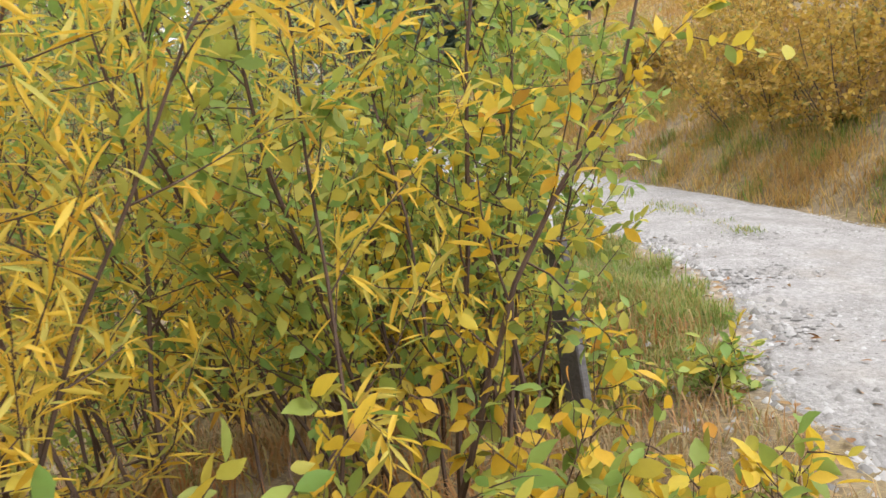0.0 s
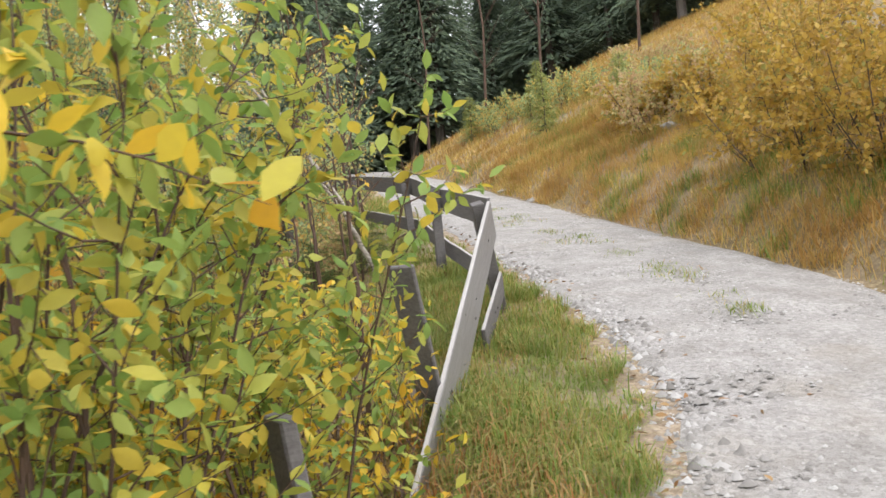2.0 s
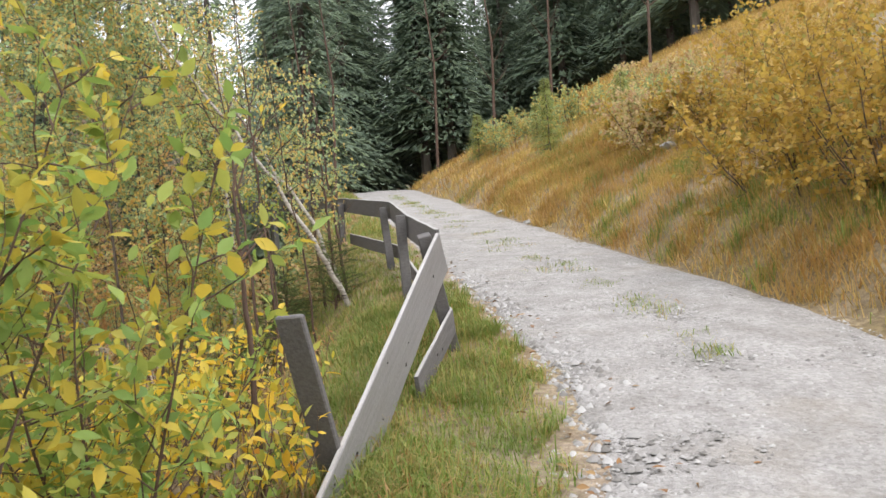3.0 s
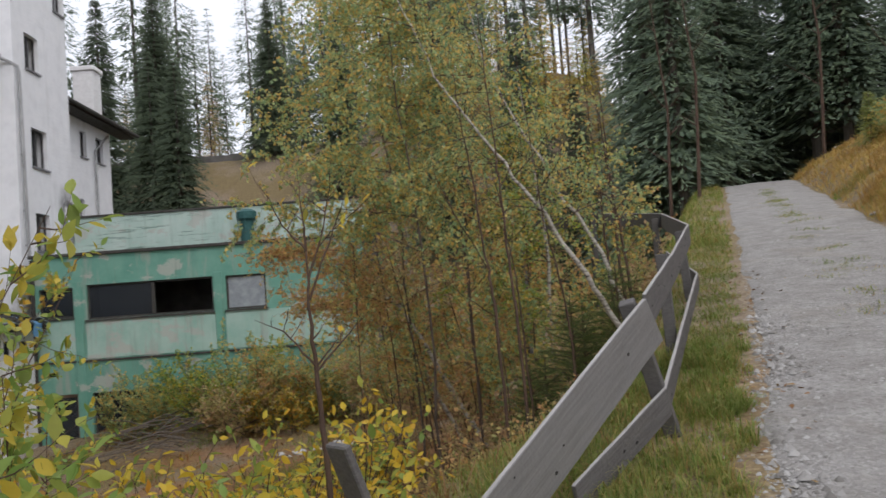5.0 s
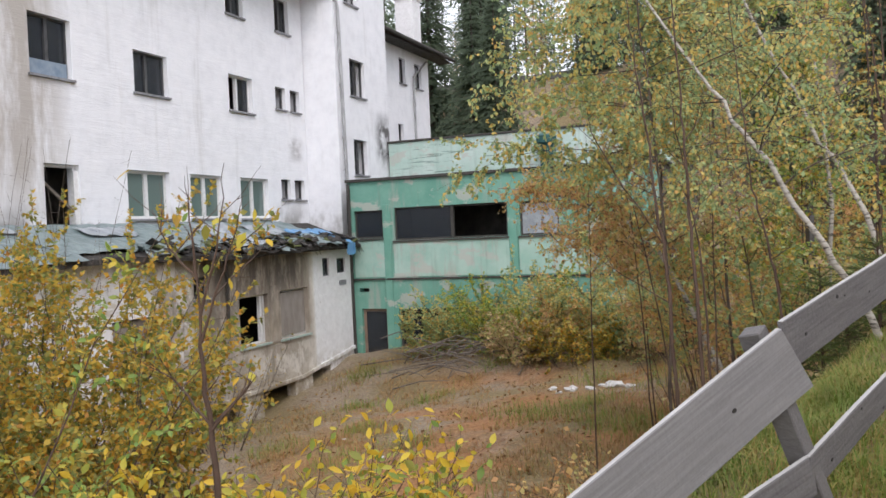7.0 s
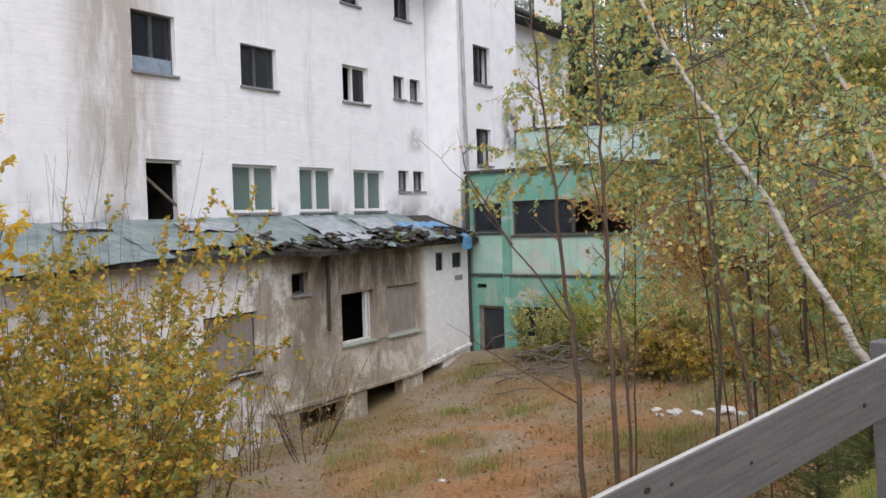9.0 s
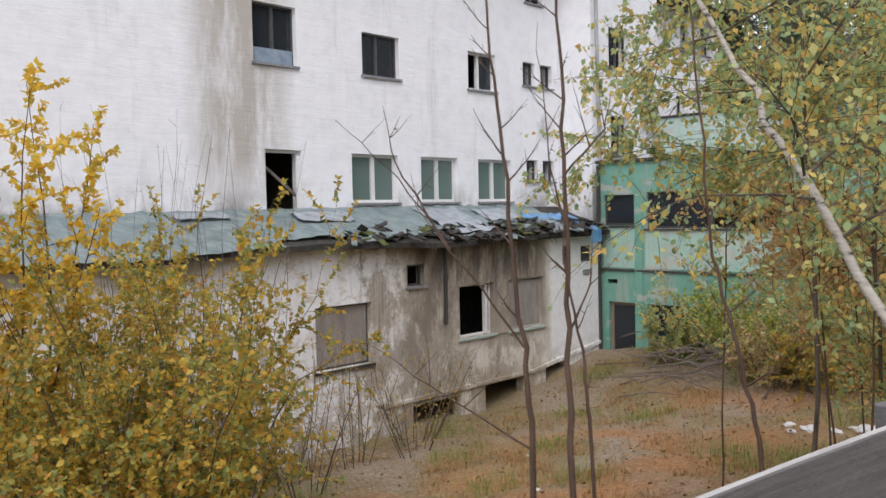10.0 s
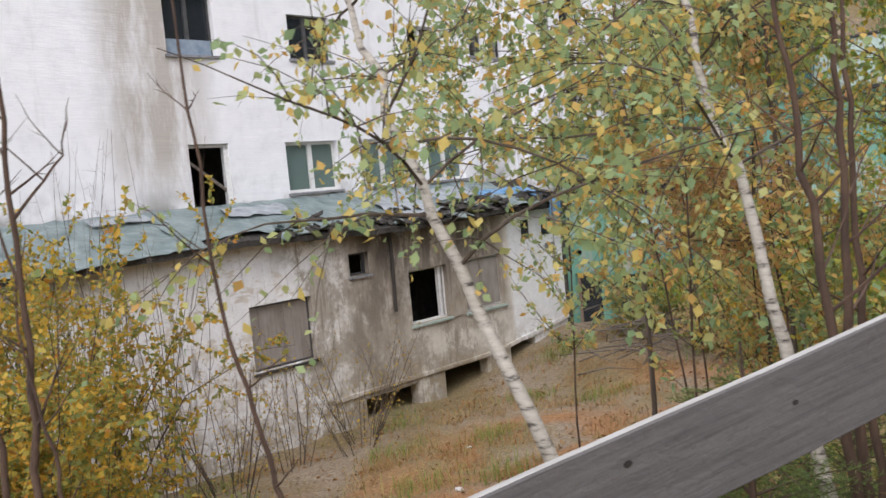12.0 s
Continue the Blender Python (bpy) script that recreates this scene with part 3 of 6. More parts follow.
def window(P, hole, parent, frame_mat, panes=2, depth=0.14, glass=(1, 1), sill=M_SILL, bar=0.055, label="", split=0.5, name="window", pane_mat=M_GLASS):
    """Frame, mullion, panes and sill in an opening."""
    u0, v0, u1, v1 = hole
    e = 0.004

    def bar_box(s, a, b, c, d, d0=depth, d1=depth + 0.07):
        pts = [P(u, v, w) for w in (d0, d1) for u, v in ((a, c), (b, c), (b, d), (a, d))]
        s.add(pts, [(0, 1, 2, 3), (7, 6, 5, 4), (0, 4, 5, 1), (1, 5, 6, 2), (2, 6, 7, 3), (3, 7, 4, 0)])

    s = Shape()
    bar_box(s, u0 + e, u0 + bar, v0 + e, v1 - e)
    bar_box(s, u1 - bar, u1 - e, v0 + e, v1 - e)
    bar_box(s, u0 + bar, u1 - bar, v0 + e, v0 + bar)
    bar_box(s, u0 + bar, u1 - bar, v1 - bar, v1 - e)
    um = u0 + (u1 - u0) * split
    if panes == 2:
        bar_box(s, um - bar * 0.8, um + bar * 0.8, v0 + bar, v1 - bar, depth - 0.02, depth + 0.08)
    w = s.part(name, frame_mat, parent, label)
    spans = [(u0 + bar, um - bar), (um + bar, u1 - bar)] if panes == 2 else [(u0 + bar, u1 - bar)]
    for (a, b), has in zip(spans, glass):
        if has:
            q = Shape()
            bar_box(q, a, b, v0 + bar, v1 - bar, depth + 0.03, depth + 0.036)
            pane = q.part("pane", pane_mat, w)
            pane.visible_shadow = False
    if sill:
        q = Shape()
        bar_box(q, u0 - 0.05, u1 + 0.05, v0 - 0.06, v0 - e, -0.07, depth)
        q.part("sill", sill, w)
    return w


X0, XT, XA, YG = -13.11, -11.87, -11.435, 27.09


def facade(u, v, d):
    return (X0 - d, u, v)


house = thing("abandoned_hotel", "tall abandoned white-rendered building with stained walls and broken windows", "building")
tall = (15.75, 6.13, 16.95, 7.50)
door = (15.99, 2.0, 17.0, 4.16)
row2 = [(18.975, 6.15, 20.25, 7.233), (22.95, 6.15, 24.16, 7.233)]
row1 = [(18.555, 2.9, 20.13, 4.14), (20.98, 2.9, 22.43, 4.14), (23.31, 2.9, 24.80, 4.14)]
row3 = [(18.95, 9.05, 20.2, 10.17), (22.97, 9.05, 23.85, 10.17), (25.6, 9.05, 26.45, 10.17)]
small = [(25.45, 6.48, 26.04, 7.2), (26.33, 6.48, 26.92, 7.2), (25.56, 3.52, 26.14, 4.18), (26.38, 3.52, 27.0, 4.18)]
farw = [(35.25, 8.75, 35.9, 9.85), (34.9, 6.2, 35.45, 6.95), (36.9, 8.75, 37.7, 9.85)]
holes = [tall, door, *row2, *row1, *row3, *small]
part("wall", *pierced(facade, -8.0, 27.25, -3.2, 10.75, holes, 0.38), M_WHITE, house)
part("wall", *pierced(facade, 31.4, 38.5, -2.5, 10.6, farw, 0.38), M_WHITE, house)
# end, back and dividing walls, floors, added to keep daylight out of the rooms
Shape().box((-24, 38.12, -2.5), (X0 - 0.385, 38.5, 10.6)).part("wall", M_WHITE, house)
Shape().box((-24, -8, -3.2), (X0 - 0.385, -7.6, 10.6)).part("wall", M_WHITE, house)
Shape().box((-24.4, -8, -3.2), (-24.005, 38.5, 10.6)).part("wall", M_WHITE, house)
for y in (18.0, 22.6, 25.1):
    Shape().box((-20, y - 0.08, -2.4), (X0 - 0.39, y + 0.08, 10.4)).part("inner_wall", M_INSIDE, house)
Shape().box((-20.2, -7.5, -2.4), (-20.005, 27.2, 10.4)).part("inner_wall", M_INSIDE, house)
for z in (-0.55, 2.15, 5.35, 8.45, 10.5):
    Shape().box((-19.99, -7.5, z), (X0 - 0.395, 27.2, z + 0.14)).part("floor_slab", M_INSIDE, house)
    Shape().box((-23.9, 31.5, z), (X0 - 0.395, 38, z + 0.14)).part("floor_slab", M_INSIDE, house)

window(facade, tall, house, M_FRAME_D, glass=(1, 1), pane_mat=M_GLASS_D, label="tall dark-framed window over a low blue parapet panel")
bl = Shape().box((X0 - 0.13, tall[0] + 0.06, tall[1] + 0.03), (X0 - 0.10, tall[2] - 0.06, tall[1] + 0.36))
bl.part("parapet_panel", shade("blue_grey_panel", ramp2(6, [(0.3, (0.16, 0.22, 0.29)), (0.7, (0.30, 0.36, 0.42))]), 0.6), house, "blue-grey panel across the foot of the tall window")
for i, h in enumerate(row2):
    window(facade, h, house, M_FRAME_W if i else M_FRAME_D, glass=((1, 1), (0, 1))[i], split=0.45, pane_mat=M_GLASS_D)
for i, h in enumerate(row1):
    window(facade, h, house, M_FRAME_W, bar=0.075, label="white-framed double window with dull greenish panes", split=0.5)
for h in row3:
    window(facade, h, house, M_FRAME_D, glass=(0, 1), pane_mat=M_GLASS_D)
for h in small + farw:
    window(facade, h, house, M_FRAME_D, 1, glass=(0,))
# the doorway over the lean-to: frame and a door leaf hanging open
dw = Shape()
dw.box((X0 - 0.22, door[0] + 0.004, door[1]), (X0 - 0.14, door[0] + 0.07, door[3] - 0.004))
dw.box((X0 - 0.22, door[2] - 0.07, door[1]), (X0 - 0.14, door[2] - 0.004, door[3] - 0.004))
dw.box((X0 - 0.22, door[0] + 0.07, door[3] - 0.07), (X0 - 0.14, door[2] - 0.07, door[3] - 0.004))
dfr = dw.part("door", M_FRAME_W, house, "doorway in the upper wall with a leaf hanging open")
lf = Shape().box((0, 0, 0), (0.05, 0.16, 2.0), 0.006, pose(X0 - 0.12, door[2] - 0.10, door[1] + 0.03, 0, 0, -12))
lf.part("door_leaf", M_FRAME_W, dfr)
bar = Shape().box((0, 0, 0), (0.05, 1.3, 0.07), 0.006, pose(X0 - 0.2, door[0] + 0.05, 3.75, -38, 0, 0))
bar.part("loose_lath", M_DEADWOOD, dfr)

# the stair tower that stands forward of the wall
def tower(u, v, d):
    return (XT - d, u, v)


tw = [(28.32, 7.17, 29.46, 8.47), (28.40, 4.38, 29.40, 5.63), (28.12, 10.4, 29.1, 11.6), (30.4, 13.1, 31.2, 14.2), (28.3, 13.4, 29.2, 14.6)]
part("wall", *pierced(tower, 27.30, 31.35, -2.2, 17.0, tw, 0.36), M_WHITE, house)
Shape().box((-17, 27.304, -2.2), (XT - 0.364, 27.62, 17.0)).part("wall", M_WHITE, house)
Shape().box((-17, 31.03, -2.2), (XT - 0.364, 31.346, 17.0)).part("wall", M_WHITE, house)
Shape().box((-17.35, 27.304, -2.2), (-17.004, 31.346, 17.0)).part("wall", M_WHITE, house)
Shape().box((-17.3, 27.4, 17.004), (XT, 31.3, 17.2)).part("tower_roof", M_ROOF, house)
for h in tw:
    window(tower, h, house, M_FRAME_D, 2, glass=(1, 0), bar=0.05, pane_mat=M_GLASS_D)
# added tower floors keep the rooms dark
for z in (3.3, 6.3, 9.6, 12.6):
    Shape().box((-17, 27.63, z), (XT - 0.37, 31.02, z + 0.15)).part("floor_slab", M_INSIDE, house)

# main roof: two stretches with a deep dark eave
for a, b, z in ((-8.8, 27.25, 10.75), (31.4, 39.9, 10.55)):
    r = Shape()
    o, rg = X0 + 0.75, -18.7
    r.add([(o, a, z - 0.25), (o, b, z - 0.25), (rg, b, z + 3.0), (rg, a, z + 3.0),
           (o, a, z - 0.05), (o, b, z - 0.05), (rg, b, z + 3.2), (rg, a, z + 3.2)],
          [(0, 3, 2, 1), (4, 5, 6, 7), (0, 1, 5, 4), (1, 2, 6, 5), (3, 0, 4, 7)])
    r.add([(-25.2, a, z - 0.25), (-25.2, b, z - 0.25), (-25.2, b, z - 0.05), (-25.2, a, z - 0.05), (rg - 0.004, a, z + 3.2), (rg - 0.004, b, z + 3.2), (rg - 0.004, b, z + 3.0), (rg - 0.004, a, z + 3.0)],
          [(0, 1, 2, 3), (3, 2, 5, 4), (0, 7, 6, 1)])
    roof = r.part("roof", M_ROOF, house, "dark tiled roof with a deep eave")
    # tile courses along the visible slope
    cs = Shape()
    for k in range(1, 10):
        f = k / 10
        cs.box((o + (rg - o) * f - 0.02, a + 0.02, z - 0.05 + 3.25 * f), (o + (rg - o) * f + 0.02, b - 0.02, z - 0.05 + 3.25 * f + 0.05))
    cs.part("tile_course", M_ROOF, roof)
    gut = Shape()
    gut.tube([(o + 0.07, a, z - 0.14), (o + 0.07, b, z - 0.18)], [0.075, 0.075], 8)
    gut.part("gutter", M_DARKTRIM, roof)
    sf = Shape()
    sf.box((X0 + 0.004, a, z - 0.27), (o - 0.06, b, z - 0.253))
    sf.part("soffit", M_DARKTRIM, roof)
gable = Shape()
gable.add([(-24.3, 38.4, 10.56), (X0 - 0.01, 38.4, 10.56), (-18.7, 38.4, 13.5)], [(0, 1, 2)])
gable.add([(-24.3, 38.1, 10.56), (X0 - 0.01, 38.1, 10.56), (-18.7, 38.1, 13.5)], [(2, 1, 0)])
gable.part("gable", M_WHITE, house)
ch = Shape()
ch.box((-14.25, 37.55, 10.7), (-13.35, 38.45, 13.0), 0.02)
ch.box((-14.33, 37.47, 13.0), (-13.27, 38.53, 13.2), 0.02)
ch.part("chimney", M_ANNEX, house, "weathered rendered chimney")

# downpipes
dp = Shape()
dp.tube([(X0 + 0.78, 27.0, 10.55), (XT + 0.08, 27.42, 10.25), (XT + 0.1, 27.45, 10.0), (XT + 0.1, 27.6, 4.3), (XT + 0.1, 27.6, 4.1)], [0.055] * 5, 8)
dpipe = dp.part("downpipe", M_PIPE, house, "pale zinc downpipe on the tower corner")
for z in (9.2, 7.4, 5.6, 4.5):
    c = Shape()
    c.tube([(XT + 0.1, 27.46 + (9.5 - z) * 0.02, z - 0.03), (XT + 0.1, 27.46 + (9.5 - z) * 0.02, z + 0.03)], [0.07, 0.07], 8)
    c.part("pipe_clamp", M_PIPE, dpipe)
sl = Shape()
sl.tube([(X0 + 0.09, 38.1, 10.1), (X0 + 0.09, 36.6, 9.2), (X0 + 0.09, 36.6, 4.5)], [0.05] * 3, 7)
sl.part("downpipe", M_PIPE, house)

# ---- the lean-to along the foot of the wall ----
annex = thing("lean_to", "low lean-to with stained peeling plaster and a collapsing roof", "building")


def front(u, v, d):
    return (XA - d, u, v)


a_small, a_w1, a_w2, a_bd = (18.8, 0.83, 19.38, 1.36), (20.62, -0.66, 21.97, 0.71), (22.6, -0.68, 24.13, 0.73), (16.03, -0.84, 17.63, 0.58)
a_sv = [(25.08, 0.98, 25.5, 1.55), (26.0, 1.02, 26.56, 1.5)]
a_vent = [(18.9, -2.75, 20.6, -2.1), (21.56, -2.75, 23.2, -2.02), (24.2, -2.5, 25.3, -1.86)]
part("wall", *pierced(front, 6.0, 27.06, -3.4, 1.93, [a_small, a_w1, a_w2, a_bd, *a_sv, *a_vent], 0.3), M_ANNEX, annex)
Shape().box((X0 + 0.004, 6.0, -3.4), (XA - 0.304, 6.3, 1.93)).part("wall", M_ANNEX, annex)
Shape().box((X0 + 0.004, 26.8, -3.4), (XA - 0.304, 27.06, 1.93)).part("wall", M_ANNEX, annex)
# added floor keeps the lean-to's room dark
Shape().box((X0 + 0.004, 6.31, -1.7), (XA - 0.304, 26.79, -1.55)).part("floor_slab", M_INSIDE, annex)
# added dark sheet puts the room's shade over the white house wall
Shape().box((X0 + 0.006, 6.31, -1.54), (X0 + 0.05, 26.79, 2.3)).part("inner_wall", M_SHINGLE, annex, "dark lining sheet added to darken the openings")
led = Shape()
led.box((XA + 0.002, 17.9, -1.98), (XA + 0.07, 23.6, -1.88), 0.01)
led.add([(XA + 0.002, 23.6, -1.98), (XA + 0.07, 23.6, -1.98), (XA + 0.07, 23.6, -1.88), (XA + 0.002, 23.6, -1.88), (XA + 0.002, 27.0, -1.55), (XA + 0.07, 27.0, -1.55), (XA + 0.07, 27.0, -1.45), (XA + 0.002, 27.0, -1.45)],
        [(0, 1, 5, 4), (1, 2, 6, 5), (2, 3, 7, 6), (4, 5, 6, 7)])
led.part("plinth_ledge", M_ANNEX, annex)
# pilaster strips and the iron pipe between the openings
pil = Shape().box((XA + 0.002, 17.72, -1.9), (XA + 0.05, 18.1, 1.85), 0.012)
pil.part("pilaster", M_ANNEX, annex)
pil = Shape().box((XA + 0.002, 22.05, -0.7), (XA + 0.035, 22.5, 0.9), 0.01)
pil.part("pilaster", M_ANNEX, annex)
ip = Shape().tube([(XA + 0.06, 20.05, 1.9), (XA + 0.06, 20.08, 1.2), (XA + 0.06, 20.05, -0.2)], [0.045] * 3, 7)
ip.part("downpipe", M_DARKPIPE, annex)
window(front, a_w1, annex, M_FRAME_W, 2, glass=(0, 0), sill=M_MINTSILL, split=0.86, label="burnt-out window with a pale frame and faded green sill")
window(front, a_small, annex, M_FRAME_D, 1, glass=(0,))
# dark panes added in open holes to stand for the shade inside
for h in a_sv:
    window(front, h, annex, M_FRAME_D, 1, glass=(1,), depth=0.06, sill=None, bar=0.04, pane_mat=M_GLASS_D)
bw = window(front, a_w2, annex, M_FRAME_W, 1, glass=(0,), sill=M_MINTSILL, bar=0.06, label="window closed with grey boards")
for i in range(2):
    b = Shape()
    v0 = a_w2[1] + 0.07 + i * 0.636
    b.box((XA - 0.13, a_w2[0] + 0.065, v0), (XA - 0.10, a_w2[2] - 0.065, v0 + 0.634), 0.003)
    b.part("board", M_BOARD, bw)
bw = window(front, a_bd, annex, M_FRAME_D, 1, glass=(0,), sill=M_SHINGLE, bar=0.05, label="window closed with taupe boards over a broken sill")
for i in range(7):
    b = Shape()
    u0 = a_bd[0] + 0.06 + i * 0.2115
    b.box((XA - 0.15, u0, a_bd[1] + 0.055), (XA - 0.12, u0 + 0.207, a_bd[3] - 0.055), 0.004)
    b.part("board", M_BOARD, bw)
gr = Shape().box((XA + 0.002, 26.1, 0.62), (XA + 0.03, 26.55, 0.78), 0.006)
gr.part("grille", M_SILL, annex)

# the lean-to's roof deck, torn felt, sheets and shingles
def deck(y, f):
    """A place on the deck: f is 0 at the wall and 1 at the eave."""
    return Vector((X0 + 0.03 + (XA + 0.42 - X0 - 0.03) * f, y, 2.72 - 0.80 * f - 0.05 * math.sin(y * 0.7) * f))


r = Shape()
ysr = [6.0 + i * 0.45 for i in range(48)]
rows = []
for y in ysr:
    e = 1.0 + 0.06 * noise.noise((y * 1.7, 0.3, 0)) + 0.03 * noise.noise((y * 6, 0.3, 0))
    rows.append([deck(min(y, 27.05), 0), deck(min(y, 27.05), 0.5), deck(min(y, 27.05), e)])
vv = [p for row in rows for p in row] + [p - Vector((0, 0, 0.12)) for row in rows for p in row]
nn = len(rows) * 3
ff = []
for i in range(len(rows) - 1):
    for j in range(2):
        a, b, c, d = i * 3 + j, i * 3 + j + 1, (i + 1) * 3 + j + 1, (i + 1) * 3 + j
        ff += [(a, b, c, d), (nn + d, nn + c, nn + b, nn + a)]
    a, b = i * 3 + 2, (i + 1) * 3 + 2
    ff.append((a, nn + a, nn + b, b))
part("roof_deck", vv, ff, M_SHINGLE, annex)


def sheet(name, mat, y0, y1, f0, f1, lift, crumple, seed, label="", parent=annex):
    """A crumpled sheet lying on the deck, hanging over its edge past f = 1."""
    nu, nv = max(4, int((y1 - y0) * 7)), max(4, int((f1 - f0) * 14))
    V = []
    for i in range(nu + 1):
        for j in range(nv + 1):
            y = y0 + (y1 - y0) * i / nu + 0.12 * noise.noise((j * 0.5, seed, i * 0.2))
            f = f0 + (f1 - f0) * j / nv + 0.05 * noise.noise((i * 0.5, seed + 3.3, 0))
            p = deck(y, min(f, 1.06))
            if f > 1.06:
                p.z -= (f - 1.06) * 1.6
            w = noise.noise((y * 2.3, f * 5.1, seed)) + 0.6 * abs(noise.noise((y * 5.3, f * 9.0, seed + 1)))
            V.append(p + Vector((0.02 * w, 0, lift + crumple * abs(w))))
    n = nv + 1
    F = [(i * n + j, i * n + j + 1, (i + 1) * n + j + 1, (i + 1) * n + j) for i in range(nu) for j in range(nv)]
    ob = part(name, V, F, mat, parent, label)
    sol = ob.modifiers.new("thickness", "SOLIDIFY")
    sol.thickness = 0.008
    return ob


sheet("roof_sheet", M_TARP_G, 6.2, 15.0, 0.02, 1.04, 0.03, 0.05, 1.0, "grey-green roofing sheet")
sheet("roof_sheet", M_TARP_G, 14.6, 19.6, 0.0, 0.88, 0.05, 0.07, 2.0, "grey-green roofing sheet, crumpled")
sheet("roof_sheet", M_TARP_G, 19.6, 25.4, 0.0, 0.72, 0.06, 0.09, 3.0, "grey-green roofing sheet, crumpled")
sheet("roof_sheet", M_TARP_L, 16.3, 17.9, 0.18, 0.45, 0.10, 0.09, 4.0, "pale torn plastic sheet")
sheet("roof_sheet", M_TARP_L, 20.3, 21.9, 0.15, 0.9, 0.11, 0.12, 5.0, "pale torn plastic sheet")
sheet("roof_sheet", M_TARP_L, 22.4, 24.0, 0.2, 0.6, 0.10, 0.10, 6.0, "pale torn plastic sheet")
sheet("roof_sheet", M_TARP_B, 23.9, 26.2, 0.5, 0.72, 0.13, 0.10, 7.0, "bright blue plastic strip")
sheet("roof_sheet", M_TARP_B, 25.8, 26.3, 0.7, 1.3, 0.10, 0.05, 8.0, "bright blue plastic strip hanging over the edge")
sheet("roof_sheet", M_TARP_G, 24.0, 25.2, 0.55, 1.1, 0.10, 0.10, 9.0)
sheet("roof_sheet", M_TARP_L, 13.4, 14.6, 0.15, 0.3, 0.11, 0.06, 10.0)
rg = random.Random(5)
for i in range(210):
    y, f = rg.uniform(16.8, 27.0), rg.uniform(0.66, 1.06)
    p = deck(y, f) + Vector((0, 0, rg.uniform(0.04, 0.16)))
    b = Shape()
    w, l = rg.uniform(0.10, 0.22), rg.uniform(0.2, 0.5)
    b.box((-w / 2, -l / 2, -0.012), (w / 2, l / 2, 0.012), 0.0, Matrix.Translation(p) @ pose(0, 0, 0, rg.uniform(-25, 25), rg.uniform(0, 45), rg.uniform(-60, 60)))
    b.part("shingle", rg.choice((M_SHINGLE, M_SHINGLE, M_SHINGLE, M_SHINGLE, M_TARP_G, M_MOSS)), annex)
for i in range(26):
    y = rg.uniform(19.0, 26.9)
    p = deck(y, 1.0)
    b = Shape()
    b.tube([p + Vector((-0.3, 0, 0.0)), p + Vector((0.08, rg.uniform(-0.2, 0.2), -0.02)), p + Vector((0.14, rg.uniform(-0.3, 0.3), -rg.uniform(0.1, 0.35)))], [0.018, 0.014, 0.006], 5)
    b.part("broken_lath", M_SHINGLE, annex)
for i in range(22):
    y = 17.6 + i * 0.43
    Shape().box((XA + 0.004, y - 0.035, 1.80), (XA + 0.34, y + 0.035, 1.89), 0.006).part("rafter_end", M_SHINGLE, annex)

# ---- the green wing ----
wing = thing("green_wing", "flat-roofed wing in peeling teal and mint paint with long empty windows", "building")


def gface(u, v, d):
    return (u, YG + d, v)


gw = [(-11.30, 2.1, -10.24, 3.03), (-9.82, 2.0, -5.90, 3.08), (-5.50, 2.0, -4.25, 3.06)]
gd = [(-11.16, -2.1, -10.2, -0.26), (-9.78, -1.6, -6.4, -0.26)]
gh = [(-11.2, 0.30, -10.85, 0.44)]
YB = 31.06
part("wall", *pierced(gface, -11.5, -1.2, -3.0, 4.0, gw + gd + gh, 0.3), M_TEAL, wing)
# paler panels between the bands
for a, b, c, d in ((-11.33, -10.12, 0.80, 2.02), (-9.86, -5.86, 0.80, 1.94), (-5.54, -1.5, 0.80, 1.94)):
    Shape().box((a, YG - 0.02, c), (b, YG - 0.002, d)).part("panel", M_MINT, wing, "faded mint panel")
for a, b in ((-12.0, -10.20), (-10.16, -5.8), (-5.76, -1.2)):
    a = max(a, -11.5)
    Shape().box((a, YG - 0.06, 0.70), (b, YG - 0.002, 0.76), 0.008).part("ledge", M_DARKTRIM, wing, "dark drip ledge")
for x in (-10.08, -5.72):
    Shape().box((x - 0.13, YG - 0.05, -2.6), (x + 0.13, YG - 0.022, 3.2), 0.01).part("pilaster", M_TEAL, wing)
Shape().box((-11.55, YG - 0.10, 4.002), (-1.1, YB - 0.004, 4.10), 0.01).part("roof_edge", M_DARKTRIM, wing, "dark flat roof edge")
up = Shape()
up.box((-11.78, YB, 3.6), (-1.2, YB + 0.28, 5.66))
up.part("upper_wall", M_PALEMINT, wing, "set-back upper wall in pale mint, streaked with rust")
Shape().box((-11.82, YB - 0.06, 5.664), (-1.1, YB + 0.34, 5.74), 0.01).part("coping", M_DARKTRIM, wing)
# walls and slabs added inside the wing so its rooms stay dark
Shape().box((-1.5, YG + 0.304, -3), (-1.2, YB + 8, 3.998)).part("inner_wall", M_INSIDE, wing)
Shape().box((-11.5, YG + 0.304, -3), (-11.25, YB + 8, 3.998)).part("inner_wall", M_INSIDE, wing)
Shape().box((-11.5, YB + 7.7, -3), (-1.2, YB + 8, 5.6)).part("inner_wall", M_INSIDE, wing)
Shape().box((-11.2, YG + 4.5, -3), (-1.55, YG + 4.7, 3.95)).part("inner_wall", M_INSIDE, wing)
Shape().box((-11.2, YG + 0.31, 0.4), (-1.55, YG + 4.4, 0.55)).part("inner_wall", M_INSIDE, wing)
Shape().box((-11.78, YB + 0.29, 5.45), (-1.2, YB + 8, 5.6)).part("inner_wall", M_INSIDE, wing)
